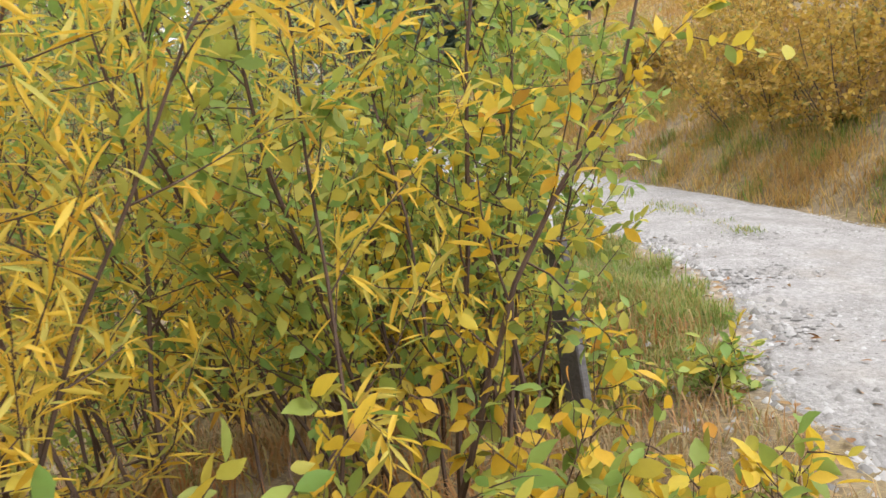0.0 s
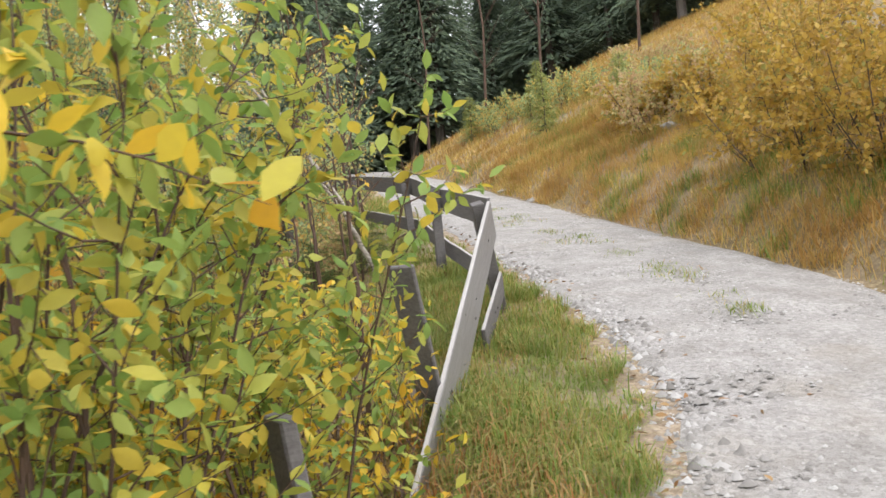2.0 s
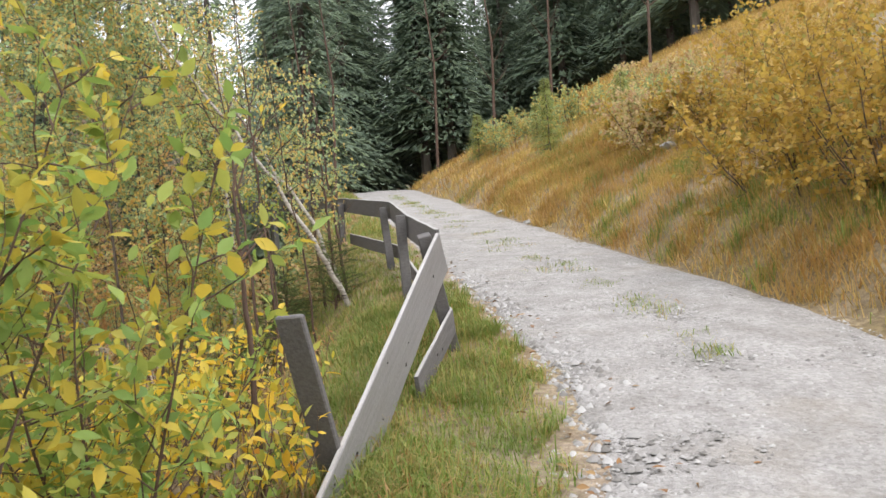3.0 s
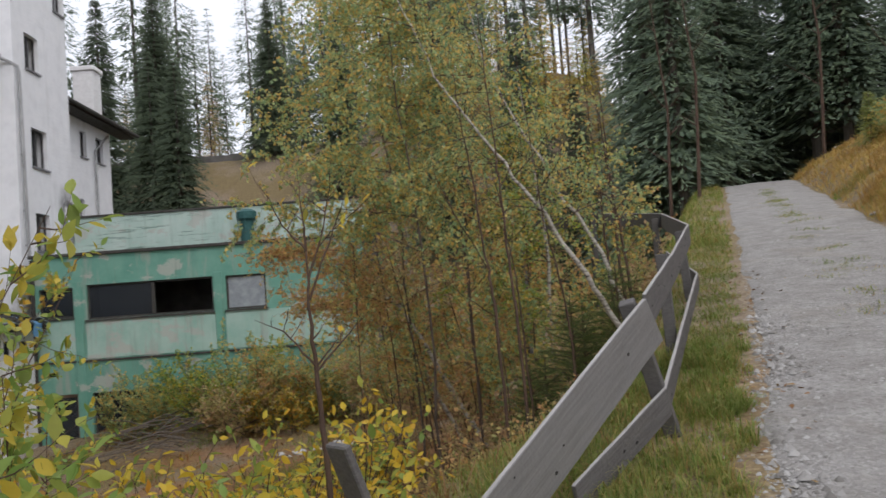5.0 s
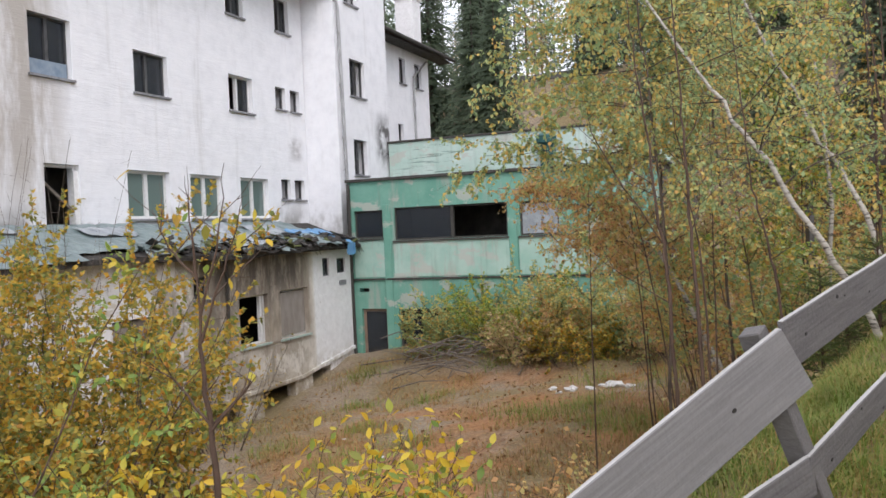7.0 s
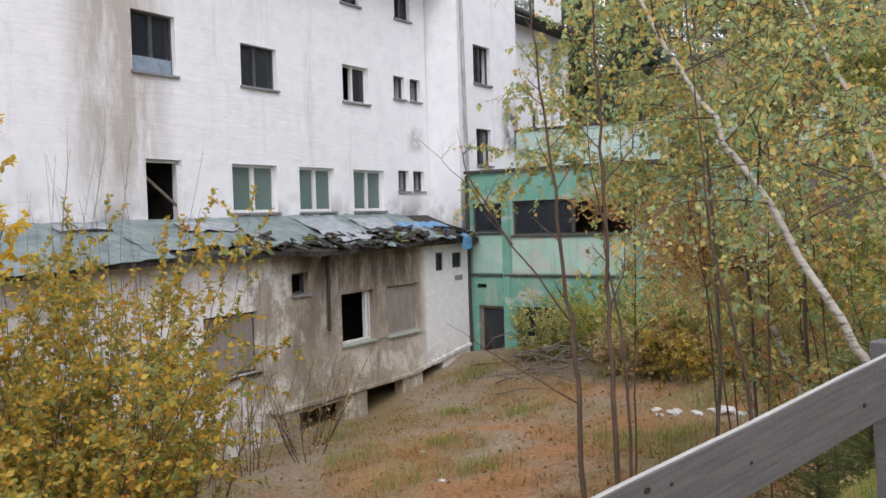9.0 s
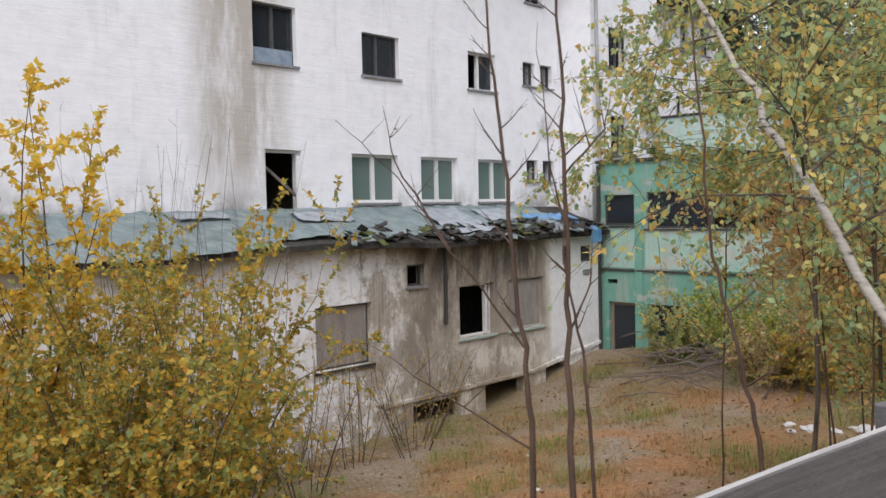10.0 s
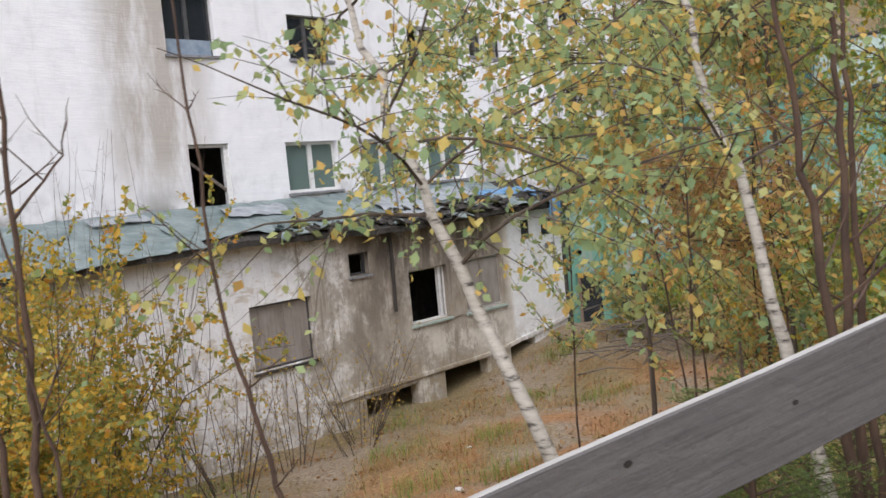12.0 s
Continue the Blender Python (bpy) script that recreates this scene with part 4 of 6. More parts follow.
for h, sp in ((gw[0], 0.5), (gw[1], 0.52), (gw[2], 0.45)):
    window(gface, h, wing, M_DARKTRIM, 2 if h is gw[1] else 1, glass=(1, 0) if h is not gw[2] else (1, 1), depth=0.08, sill=M_DARKTRIM, bar=0.06, split=sp, label="long window with a rusty frame, panes missing", pane_mat=M_TARP_L if h is gw[2] else M_GLASS_D)
window(gface, gd[0], wing, M_RUSTBOARD, 1, glass=(1,), depth=0.12, sill=None, bar=0.1, pane_mat=M_GLASS_D, name="door", label="half-glazed brown door")
window(gface, gd[1], wing, M_DARKTRIM, 2, glass=(1, 0), depth=0.12, sill=None, bar=0.07, pane_mat=M_GLASS_D)
part("downpipe", *(lambda s: (s.v, s.f))(Shape().tube([(-11.42, YG - 0.12, 3.95), (-11.42, YG - 0.12, 0.5), (-11.40, YG - 0.12, -1.8)], [0.06] * 3, 8)), M_DARKPIPE, wing)
# roof ventilator
vent = thing("roof_ventilator", "dark teal metal ventilator on the flat roof", "ventilator", at=(-5.5, 30.7, 4.1))
Shape().tube([(0, 0, 0), (0, 0, 1.0)], [0.24, 0.24], 14).part("shaft", M_VENT, vent)
Shape().tube([(0, 0, 1.0), (0, 0, 1.08), (0, 0, 1.32), (0, 0, 1.42)], [0.26, 0.36, 0.36, 0.22], 14).part("cowl", M_VENT, vent)
for k in range(4):
    a = k * math.pi / 2
    Shape().tube([(0.3 * math.cos(a), 0.3 * math.sin(a), 0.7), (0.33 * math.cos(a), 0.33 * math.sin(a), 1.1)], [0.015, 0.015], 5).part("stay", M_VENT, vent)


# ---- fence beside the track ----
fence = thing("roadside_fence", "weathered grey plank fence, its first plank fallen to the grass", "fence")


def plank(name, a, b, drop, thick=0.026, label="", bow=0.0, wood=M_WOOD, skew=0.0):
    """A plank whose upper edge runs from a to b; drop is its width, skew the slant of its end cut."""
    a, b = Vector(a), Vector(b)
    d = b - a
    L = d.length
    side = Vector((d.y, -d.x, 0)).normalized()
    upv = side.cross(d).normalized()
    n = max(2, int(L / 0.25))
    V, F = [], []
    for i in range(n + 1):
        x = L * i / n
        w = bow * math.sin(math.pi * i / n)
        e, f = 0.006 * noise.noise((i * 0.7, L, 0.3)), 0.008 * noise.noise((i * 0.8, L, 4.1))
        k = x + (skew if i == n else 0.0)
        V += [(x, w + thick, e), (x, w, e), (k, w, -drop - f), (k, w + thick, -drop - f)]
    for i in range(n):
        o, q = i * 4, i * 4 + 4
        for k in range(4):
            F.append((o + k, q + k, q + (k + 1) % 4, o + (k + 1) % 4))
    F += [(0, 1, 2, 3), (n * 4 + 3, n * 4 + 2, n * 4 + 1, n * 4)]
    # upper edge takes the paler wood, every other face the plank's own
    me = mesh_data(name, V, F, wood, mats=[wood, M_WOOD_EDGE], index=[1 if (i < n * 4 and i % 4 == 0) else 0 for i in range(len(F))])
    ob = new(name, me)
    ob.parent = fence
    m = Matrix((d.normalized(), side, upv)).transposed().to_4x4()
    ob.matrix_basis = Matrix.Translation(a) @ m
    if label:
        ob["label"] = label
    bv = ob.modifiers.new("worn", "BEVEL")
    bv.width, bv.segments, bv.limit_method = 0.004, 1, "ANGLE"
    kn = random.Random(L)
    for t in range(int(L * 2) + 1):
        x, z, r = kn.uniform(0.08, L - 0.08), -drop * kn.uniform(0.15, 0.85), kn.uniform(0.004, 0.009)
        s = Shape()
        ring = [(x + math.cos(w * 0.785) * r * 1.4, thick + 0.001, z + math.sin(w * 0.785) * r) for w in range(8)]
        s.add(ring + [(q[0], q[1] + 0.002, q[2]) for q in ring], [tuple(range(8, 16))] + [(w, (w + 1) % 8, 8 + (w + 1) % 8, 8 + w) for w in range(8)])
        s.part("knot", M_KNOT, ob)
    return ob


def post(top, foot, along, w=0.085, label=""):
    """A square-sawn post, one face along the planks, its top cut a little askew."""
    top, foot = Vector(top), Vector(foot)
    d = top - foot
    zv = d.normalized()
    xv = (along - zv * along.dot(zv)).normalized()
    q = Matrix((xv, zv.cross(xv), zv)).transposed().to_4x4()
    s = Shape().box((-w / 2, -w / 2, -0.3), (w / 2, w / 2, d.length), 0.005, Matrix.Translation(foot) @ q)
    return s.part("post", M_WOOD, fence, label)


P1, P2, P3, P4 = Vector((2.04, 5.30, 1.88)), Vector((2.79, 7.27, 2.15)), Vector((3.56, 9.30, 2.49)), Vector((3.97, 11.68, 2.81))
P5, P6 = Vector((3.45, 13.2, 3.0)), Vector((2.5, 14.4, 3.05))
plank("top_plank", (0.08, 3.02, 0.438), P1 + Vector((0.008, 0.004, -0.022)), 0.29, skew=0.05, label="fallen bleached plank resting on the grass", wood=M_WOOD_PALE)
plank("top_plank", P1 + Vector((0.012, 0.012, 0.0)), P2, 0.205, skew=0.02)
plank("top_plank", P2, P3, 0.205)
plank("top_plank", P3, P4, 0.20)
plank("top_plank", P4, P5, 0.19)
plank("top_plank", P5, P6, 0.18)
L1 = Vector((2.13, 5.36, 1.36))
plank("lower_plank", (1.48, 4.59, 1.06), L1, 0.155)
plank("lower_plank", L1, P2 + Vector((0.05, 0, -0.50)), 0.15)
plank("lower_plank", P2 + Vector((0.05, 0, -0.50)), P3 + Vector((0.05, 0, -0.50)), 0.15)
plank("lower_plank", P3 + Vector((0.05, 0, -0.50)), P4 + Vector((0.02, 0, -0.5)), 0.15)
for p, q, lean in ((P1 + Vector((-0.078, 0.0, -0.035)), P2 - P1, (0.26, 0.20)), (Vector((2.70, 7.21, 2.145)), P2 - P1, (0.03, 0.02)), (P3 + Vector((-0.075, 0.04, -0.06)), P3 - P2, (0.06, 0.0)),
                   (P4 + Vector((-0.075, 0.04, -0.06)), P4 - P3, (0.0, 0.0)), (P5 + Vector((-0.075, 0.04, -0.06)), P5 - P4, (0, 0)), (P6 + Vector((-0.075, 0.04, -0.06)), P6 - P5, (0, 0))):
    fx, fy = p.x + lean[0], p.y + lean[1]
    post(p, (fx, fy, float(height(fx, fy)) - 0.05), q)

# grey plank stake leaning in the shrubs, and a log beside it
stake = thing("leaning_stake", "grey weathered stake leaning in the shrubs by the fence", "stake")
s = Shape().box((-0.06, -0.016, 0), (0.06, 0.016, 1.12), 0.006, look((0.86, 3.96, 0.42), (0.56, 3.70, 1.47)) @ pose(0, 0, 0, 180, 0, 0))
s.part("stake_board", M_WOOD, stake)
stake = thing("leaning_stake", "grey weathered stake leaning in the shrubs by the fence", "stake")
s = Shape().box((-0.055, -0.022, 0), (0.055, 0.022, 0.86), 0.006, look((-0.30, 2.47, 0.28), (-0.41, 2.46, 1.10)) @ pose(0, 0, 0, 180, 0, 0))
s.part("stake_board", M_WOOD, stake)
log = thing("rotten_log", "short rotten log with a bleached end beside the fence", "log")
s = Shape().tube([(0.62, 4.20, 0.62), (0.74, 4.12, 0.74), (0.86, 4.05, 0.86), (0.89, 4.03, 0.88)], [0.06, 0.075, 0.07, 0.045], 9)
s.part("log_body", M_DEADWOOD, log)


# ---- plants ----
LEAF = np.array([(0, 0, 0), (0.16, 0.13, 0.03), (0.40, 0.245, 0.05), (0.66, 0.20, 0.04), (0.86, 0.09, 0.0), (1, 0, -0.08), (0.86, -0.09, 0.0), (0.66, -0.20, 0.04), (0.40, -0.245, 0.05), (0.16, -0.13, 0.03), (0.38, 0, 0), (0.70, 0, -0.02)])
LEAF_F = np.array([(0, 10, 1), (1, 10, 2), (10, 11, 2), (2, 11, 3), (3, 11, 4), (4, 11, 5), (0, 9, 10), (9, 8, 10), (10, 8, 11), (8, 7, 11), (7, 6, 11), (6, 5, 11)])
NARROW = LEAF * np.array((1.5, 0.42, 1.0))
SMALL = np.array([(0, 0, 0), (0.45, 0.36, 0.06), (1, 0, -0.05), (0.45, -0.36, 0.06)])
SMALL_F = np.array([(0, 2, 1), (0, 3, 2)])


def frames_of(dirs, rng, flat=0.5):
    """Rotation frames with x along dirs and z leaning upward."""
    d = dirs / np.maximum(np.linalg.norm(dirs, axis=1, keepdims=True), 1e-6)
    up = np.array([0, 0, 1.0]) + rng.normal(0, flat, d.shape)
    y = np.cross(up, d)
    y /= np.maximum(np.linalg.norm(y, axis=1, keepdims=True), 1e-6)
    z = np.cross(d, y)
    return np.stack([d, y, z], 2)


def scatter(base, faces, pos, dirs, size, rng, flat=0.5):
    R = frames_of(dirs, rng, flat)
    V = np.einsum("nij,kj->nki", R, base) * size[:, None, None] + pos[:, None, :]
    F = faces[None] + (np.arange(len(pos)) * len(base))[:, None, None]
    return V.reshape(-1, 3), F.reshape(-1, faces.shape[1])


def bough(rng, p, d, length, r, steps, bend, lift):
    pts, rad = [np.array(p, float)], [r]
    d = np.array(d, float) / np.linalg.norm(d)
    for i in range(steps):
        d = d + rng.normal(0, bend, 3) + np.array([0, 0, lift])
        d /= np.linalg.norm(d)
        pts.append(pts[-1] + d * length / steps)
        rad.append(r * (1 - 0.85 * (i + 1) / steps))
    return pts, rad


def plant(rng, stems, twigs, twig_len, leaf_gap, leaf_dirs=0.8, twig_start=0.08, twig_lift=0.05, bend=0.07, sides=5):
    """Stems (start, direction, length, radius) with twigs; gives wood and leaf places."""
    woods, fine = [], Shape()
    pos, dirs = [], []
    for p, d, L, r in stems:
        wood = Shape()
        woods.append(wood)
        pts, rad = bough(rng, p, d, L, r, 8, bend, 0.03)
        wood.tube(pts, rad, sides)
        for k in range(twigs):
            f = twig_start + (1 - twig_start) * (k + rng.random()) / twigs
            i = min(int(f * 8), 7)
            q = pts[i] + (pts[i + 1] - pts[i]) * (f * 8 - i)
            along = pts[i + 1] - pts[i]
            td = along / np.linalg.norm(along) * 0.6 + rng.normal(0, 0.6, 3)
            tl = twig_len * (1.25 - 0.75 * f) * rng.uniform(0.6, 1.3)
            tp, tr = bough(rng, q, td, tl, max(rad[i] * 0.45, 0.0025), 5, 0.16, twig_lift)
            fine.tube(tp, tr, 4)
            if leaf_gap:
                n = max(1, int(tl / leaf_gap))
                for j in range(n):
                    g = (j + rng.random()) / n
                    if g < 0.12:
                        continue
                    a = min(int(g * 5), 4)
                    pos.append(tp[a] + (tp[a + 1] - tp[a]) * (g * 5 - a))
                    v = tp[a + 1] - tp[a]
                    dirs.append(v / np.linalg.norm(v) * 0.5 + rng.normal(0, leaf_dirs, 3) + np.array([0, 0, -0.15]))
    return woods, fine, np.array(pos).reshape(-1, 3), np.array(dirs).reshape(-1, 3)


def stems_at(rng, x, y, n, spread, length, r, base=0.12, lean=(0, 0), sink=0.05):
    out = []
    for i in range(n):
        a = rng.uniform(0, 2 * math.pi)
        px, py = x + base * math.cos(a), y + base * math.sin(a)
        out.append(((px, py, float(height(px, py)) - sink), (spread * math.cos(a) + lean[0], spread * math.sin(a) + lean[1], 1.0), length * rng.uniform(0.7, 1.1), r * rng.uniform(0.7, 1.2)))
    return out


LEAF_MESH = {}


def bush(name, label, x, y, n, spread, length, r, twigs, twig_len, gap, leaf, mat, bark, seed, singles=0, one=None, base=0.12, small=False, group="", category="shrub", lean=(0, 0), flat=0.7, start=0.08, bend=0.07, shape=LEAF):
    rng = np.random.default_rng(seed)
    b = thing(name, label, category, group)
    woods, fine, pos, dirs = plant(rng, stems_at(rng, x, y, n, spread, length, r, base, lean), twigs, twig_len, gap, twig_start=start, bend=bend)
    for w in woods:
        w.part("stem", bark, b)
    fine.part("twig_mass", bark, b)["kind"] = "stuff"
    if len(pos) == 0:
        return b
    size = leaf * rng.uniform(0.55, 1.25, len(pos))
    cut = min(singles, len(pos))
    if cut:
        key = (one.name, shape is LEAF)
        if key not in LEAF_MESH:
            LEAF_MESH[key] = mesh_data("leaf", shape, LEAF_F, one, True)
        R = frames_of(dirs, rng, flat)
        pick = rng.permutation(len(pos))[:cut]
        for i in pick:
            o = new("leaf", LEAF_MESH[key])
            m = Matrix.Identity(4)
            for a in range(3):
                for c in range(3):
                    m[a][c] = R[i][a][c] * size[i]
                m[a][3] = pos[i][a]
            o.parent = b
            o.matrix_basis = m
        rest = np.setdiff1d(np.arange(len(pos)), pick)
        pos, dirs, size = pos[rest], dirs[rest], size[rest]
    if len(pos):
        V, F = scatter(SMALL if small else shape, SMALL_F if small else LEAF_F, pos, dirs, size, rng, flat)
        o = part("foliage", V, F, mat, b, smooth=not small)
        o["kind"] = "stuff"
    return b


# the shrubs at the start of the walk
near = [(-1.0, 2.2, 2, 1.6, 0), (-1.16, 2.2, 6, 2.2, 0), (-1.45, 2.05, 6, 2.3, 1), (-1.95, 1.9, 6, 2.2, 2), (-2.5, 2.0, 7, 2.3, 2),
        (-1.2, 3.0, 6, 2.4, 0), (-0.66, 2.9, 5, 1.6, 0), (-0.5, 3.45, 5, 1.35, 1), (-0.95, 2.75, 6, 2.2, 0), (-2.1, 2.95, 7, 2.7, 1), (-3.1, 1.9, 7, 2.5, 2), (-3.3, 3.0, 8, 2.8, 1), (-2.6, 3.9, 7, 3.0, 1), (-1.5, 4.2, 7, 2.6, 0)]
for i, (x, y, n, L, kind) in enumerate(near):
    bush("willow_shrub", ("green-leaved willow shrub with thin dark stems", "yellowing willow shrub with green and golden leaves", "willow shrub with narrow straw-yellow leaves")[kind], x, y, n + 2 if i < 2 else n, 0.34, L, 0.009, 18, 0.50, 0.013 if kind == 2 else 0.018, 0.058,
         (M_LEAF_G, M_LEAF, M_STRAW)[kind], M_REDBARK, 100 + i, 60 if i < 5 else 0, (M_LEAF_G_ONE, M_LEAF_ONE, M_STRAW_ONE)[kind], 0.2, group="shrubs by the track", lean=(-0.17, 0.14), start=0.14 if i else 0.36, bend=0.12, shape=NARROW if kind == 2 else LEAF)
bush("willow_shrub", "green-leaved willow shrub arching towards the track", -0.95, 2.62, 6, 0.22, 1.9, 0.008, 16, 0.42, 0.018, 0.058, M_LEAF_G, M_REDBARK, 131, 40, M_LEAF_G_ONE, 0.15, group="shrubs by the track", lean=(0.09, -0.06), start=0.48, bend=0.10)
bush("willow_shrub", "green-leaved willow shrub on bare stems beside the fallen plank", -0.25, 2.84, 6, 0.18, 1.7, 0.008, 17, 0.42, 0.017, 0.058, M_LEAF_G, M_REDBARK, 132, 40, M_LEAF_G_ONE, 0.12, group="shrubs by the track", lean=(-0.06, -0.03), start=0.46, bend=0.10)
# low leafy plants along the edge
low = [(-1.75, 1.05, 0.6), (-1.35, 1.25, 0.55), (-2.1, 1.15, 0.7), (-0.95, 1.35, 0.5), (-2.5, 1.2, 0.8), (-1.6, 1.5, 0.7), (0.0, 2.25, 0.3), (-1.9, 0.85, 0.5), (-1.5, 0.95, 0.5), (-2.4, 0.8, 0.55), (-1.15, 1.15, 0.5), (-2.3, 1.45, 0.8), (-1.9, 1.35, 0.7), (-1.25, 1.55, 0.6), (-2.75, 1.0, 0.7)]
for i, (x, y, L) in enumerate(low):
    bush("young_shrub", "knee-high seedling with yellow-green leaves", x, y, 5, 0.4, L, 0.004, 9, 0.2, 0.024, 0.075, M_LEAF if i % 2 else M_LEAF_G, M_REDBARK, 200 + i, 25, M_LEAF_ONE if i % 2 else M_LEAF_G_ONE, 0.1, group="seedlings by the track")
# half-bare yellow shrubs behind the fence
for i, (x, y, L) in enumerate([(-0.2, 3.7, 0.95), (-0.1, 4.3, 0.7), (-0.8, 4.3, 1.0), (-1.3, 5.2, 0.9), (-0.6, 5.0, 0.7), (0.12, 4.6, 0.85), (0.28, 5.1, 0.6), (-0.25, 5.3, 0.9), (-0.45, 4.1, 0.95), (-1.0, 4.8, 1.1), (-0.04, 3.4, 0.85), (0.12, 3.8, 0.8), (-0.3, 3.15, 0.8)]):
    bush("yellow_shrub", "sparse yellow shrub behind the fence", x, y, 9, 0.5, L, 0.007, 10, 0.35, 0.03, 0.06, M_LEAF, M_REDBARK, 300 + i, 20, M_LEAF_ONE, 0.3, group="yellow shrubs behind the fence")

# the big yellow shrubs before the lean-to
for i, (x, y, n, L, sp) in enumerate([(-6.0, 9.6, 17, 4.9, 0.40), (-5.5, 9.6, 8, 2.9, 0.42), (-7.2, 9.0, 16, 4.6, 0.38), (-5.6, 8.2, 10, 3.7, 0.38), (-7.4, 10.3, 12, 4.9, 0.32)]):
    bush("golden_shrub", "large golden shrub with many thin stems before the lean-to", x, y, n, sp, L, 0.015, 24, 1.1, 0.018, 0.078, M_SHRUBFAR, M_BARK, 400 + i, 0, None, 0.45, small=True, group="golden shrubs in the yard", bend=0.14)
bush("yellow_sapling", "bright yellow young tree beside the wall", -8.9, 9.3, 5, 0.06, 7.5, 0.03, 30, 1.0, 0.013, 0.11, M_GOLD, M_BARK, 450, 0, None, 0.15, small=True, category="tree")
for i, (x, y) in enumerate([(-9.6, 15.5), (-9.9, 14.3), (-8.6, 13.6), (-9.2, 16.8), (-10.3, 17.8)]):
    bush("bare_shrub", "thin half-bare shrub against the lean-to wall", x, y, 9, 0.38, 2.7, 0.012, 12, 0.6, 0.13, 0.06, M_OCHRE, M_BARK, 470 + i, 0, None, 0.3, small=True, group="bare shrubs by the lean-to")
for i in range(5):
    bush("roof_weed", "dry weed stems standing against the wall above the lean-to roof", -10.5, 11.0 + i * 0.65, 9, 0.1, 6.6, 0.011, 12, 0.5, 0, 0.05, M_OCHRE, M_DEADWOOD, 490 + i, 0, None, 0.35, group="weeds above the lean-to")

# brush before the green wing
for i, (x, y, L, mat) in enumerate([(-6.6, 25.6, 2.1, M_BIRCHLEAF), (-5.2, 25.2, 2.4, M_LEAF_G), (-3.9, 25.0, 2.6, M_BIRCHLEAF), (-2.6, 24.6, 2.3, M_RUSTLEAF), (-1.4, 23.8, 2.2, M_BIRCHLEAF),
                                    (-4.4, 23.9, 1.4, M_BROWNLEAF), (-3.0, 23.2, 1.4, M_SHRUBFAR), (0.0, 22.4, 2.3, M_BROWNLEAF), (1.2, 21.2, 2.5, M_BROWNLEAF), (-8.0, 26.0, 1.5, M_BIRCHLEAF)]):
    bush("brushwood", "tangled brushwood with withering leaves before the green wing", x, y, 18, 0.75, L, 0.011, 20, 0.6, 0.02, 0.085, mat, M_BARK, 500 + i, 0, None, 0.5, small=True, group="brushwood in the yard")
for i, (x, y, L) in enumerate([(1.9, 14.4, 4.4), (1.2, 16.8, 5.0), (2.7, 15.6, 4.2), (0.6, 19.2, 4.2), (1.3, 14.8, 4.0), (2.2, 17.8, 4.6), (3.2, 14.2, 3.2), (0.6, 16.8, 3.6), (3.6, 17.0, 3.8), (1.4, 20.5, 4.6), (2.6, 13.2, 3.2)]):
    bush("brown_shrub", "tall thin shrub with brown-orange leaves", x, y, 6, 0.42, L, 0.009, 22, 0.7, 0.017, 0.065, (M_BIRCHLEAF, M_BIRCHLEAF, M_RUSTLEAF)[i % 3], M_REDBARK, 540 + i, 0, None, 0.5, small=True, group="brown shrubs in the yard", bend=0.13, start=0.42)


# dense thicket on the slope below the fence
for i, (x, y, L, mat) in enumerate([(1.9, 12.9, 1.5, M_BROWNLEAF),
                                    (2.9, 11.9, 1.2, M_BROWNLEAF), (2.9, 12.6, 1.7, M_BIRCHLEAF)]):
    bush("thicket_shrub", "dense brown-leaved thicket on the slope below the fence", x, y, 13, 0.7, L, 0.008, 22, 0.6, 0.022, 0.06, mat, M_REDBARK, 570 + i, 0, None, 0.5, small=True, group="thicket below the fence", bend=0.14)


for i, (x, y, L) in enumerate([(1.5, 8.6, 0.5), (1.7, 9.8, 0.5), (2.0, 11.3, 0.6), (1.2, 6.4, 0.4), (2.0, 9.1, 0.45), (1.7, 7.8, 0.45), (1.5, 10.7, 0.5)]):
    bush("low_bramble", "low brown bramble with withered leaves on the slope", x, y, 9, 0.9, L, 0.005, 9, 0.3, 0.04, 0.042, (M_BROWNLEAF, M_RUSTLEAF)[i % 2], M_REDBARK, 620 + i, 0, None, 0.25, small=True, group="brambles below the fence", bend=0.2)


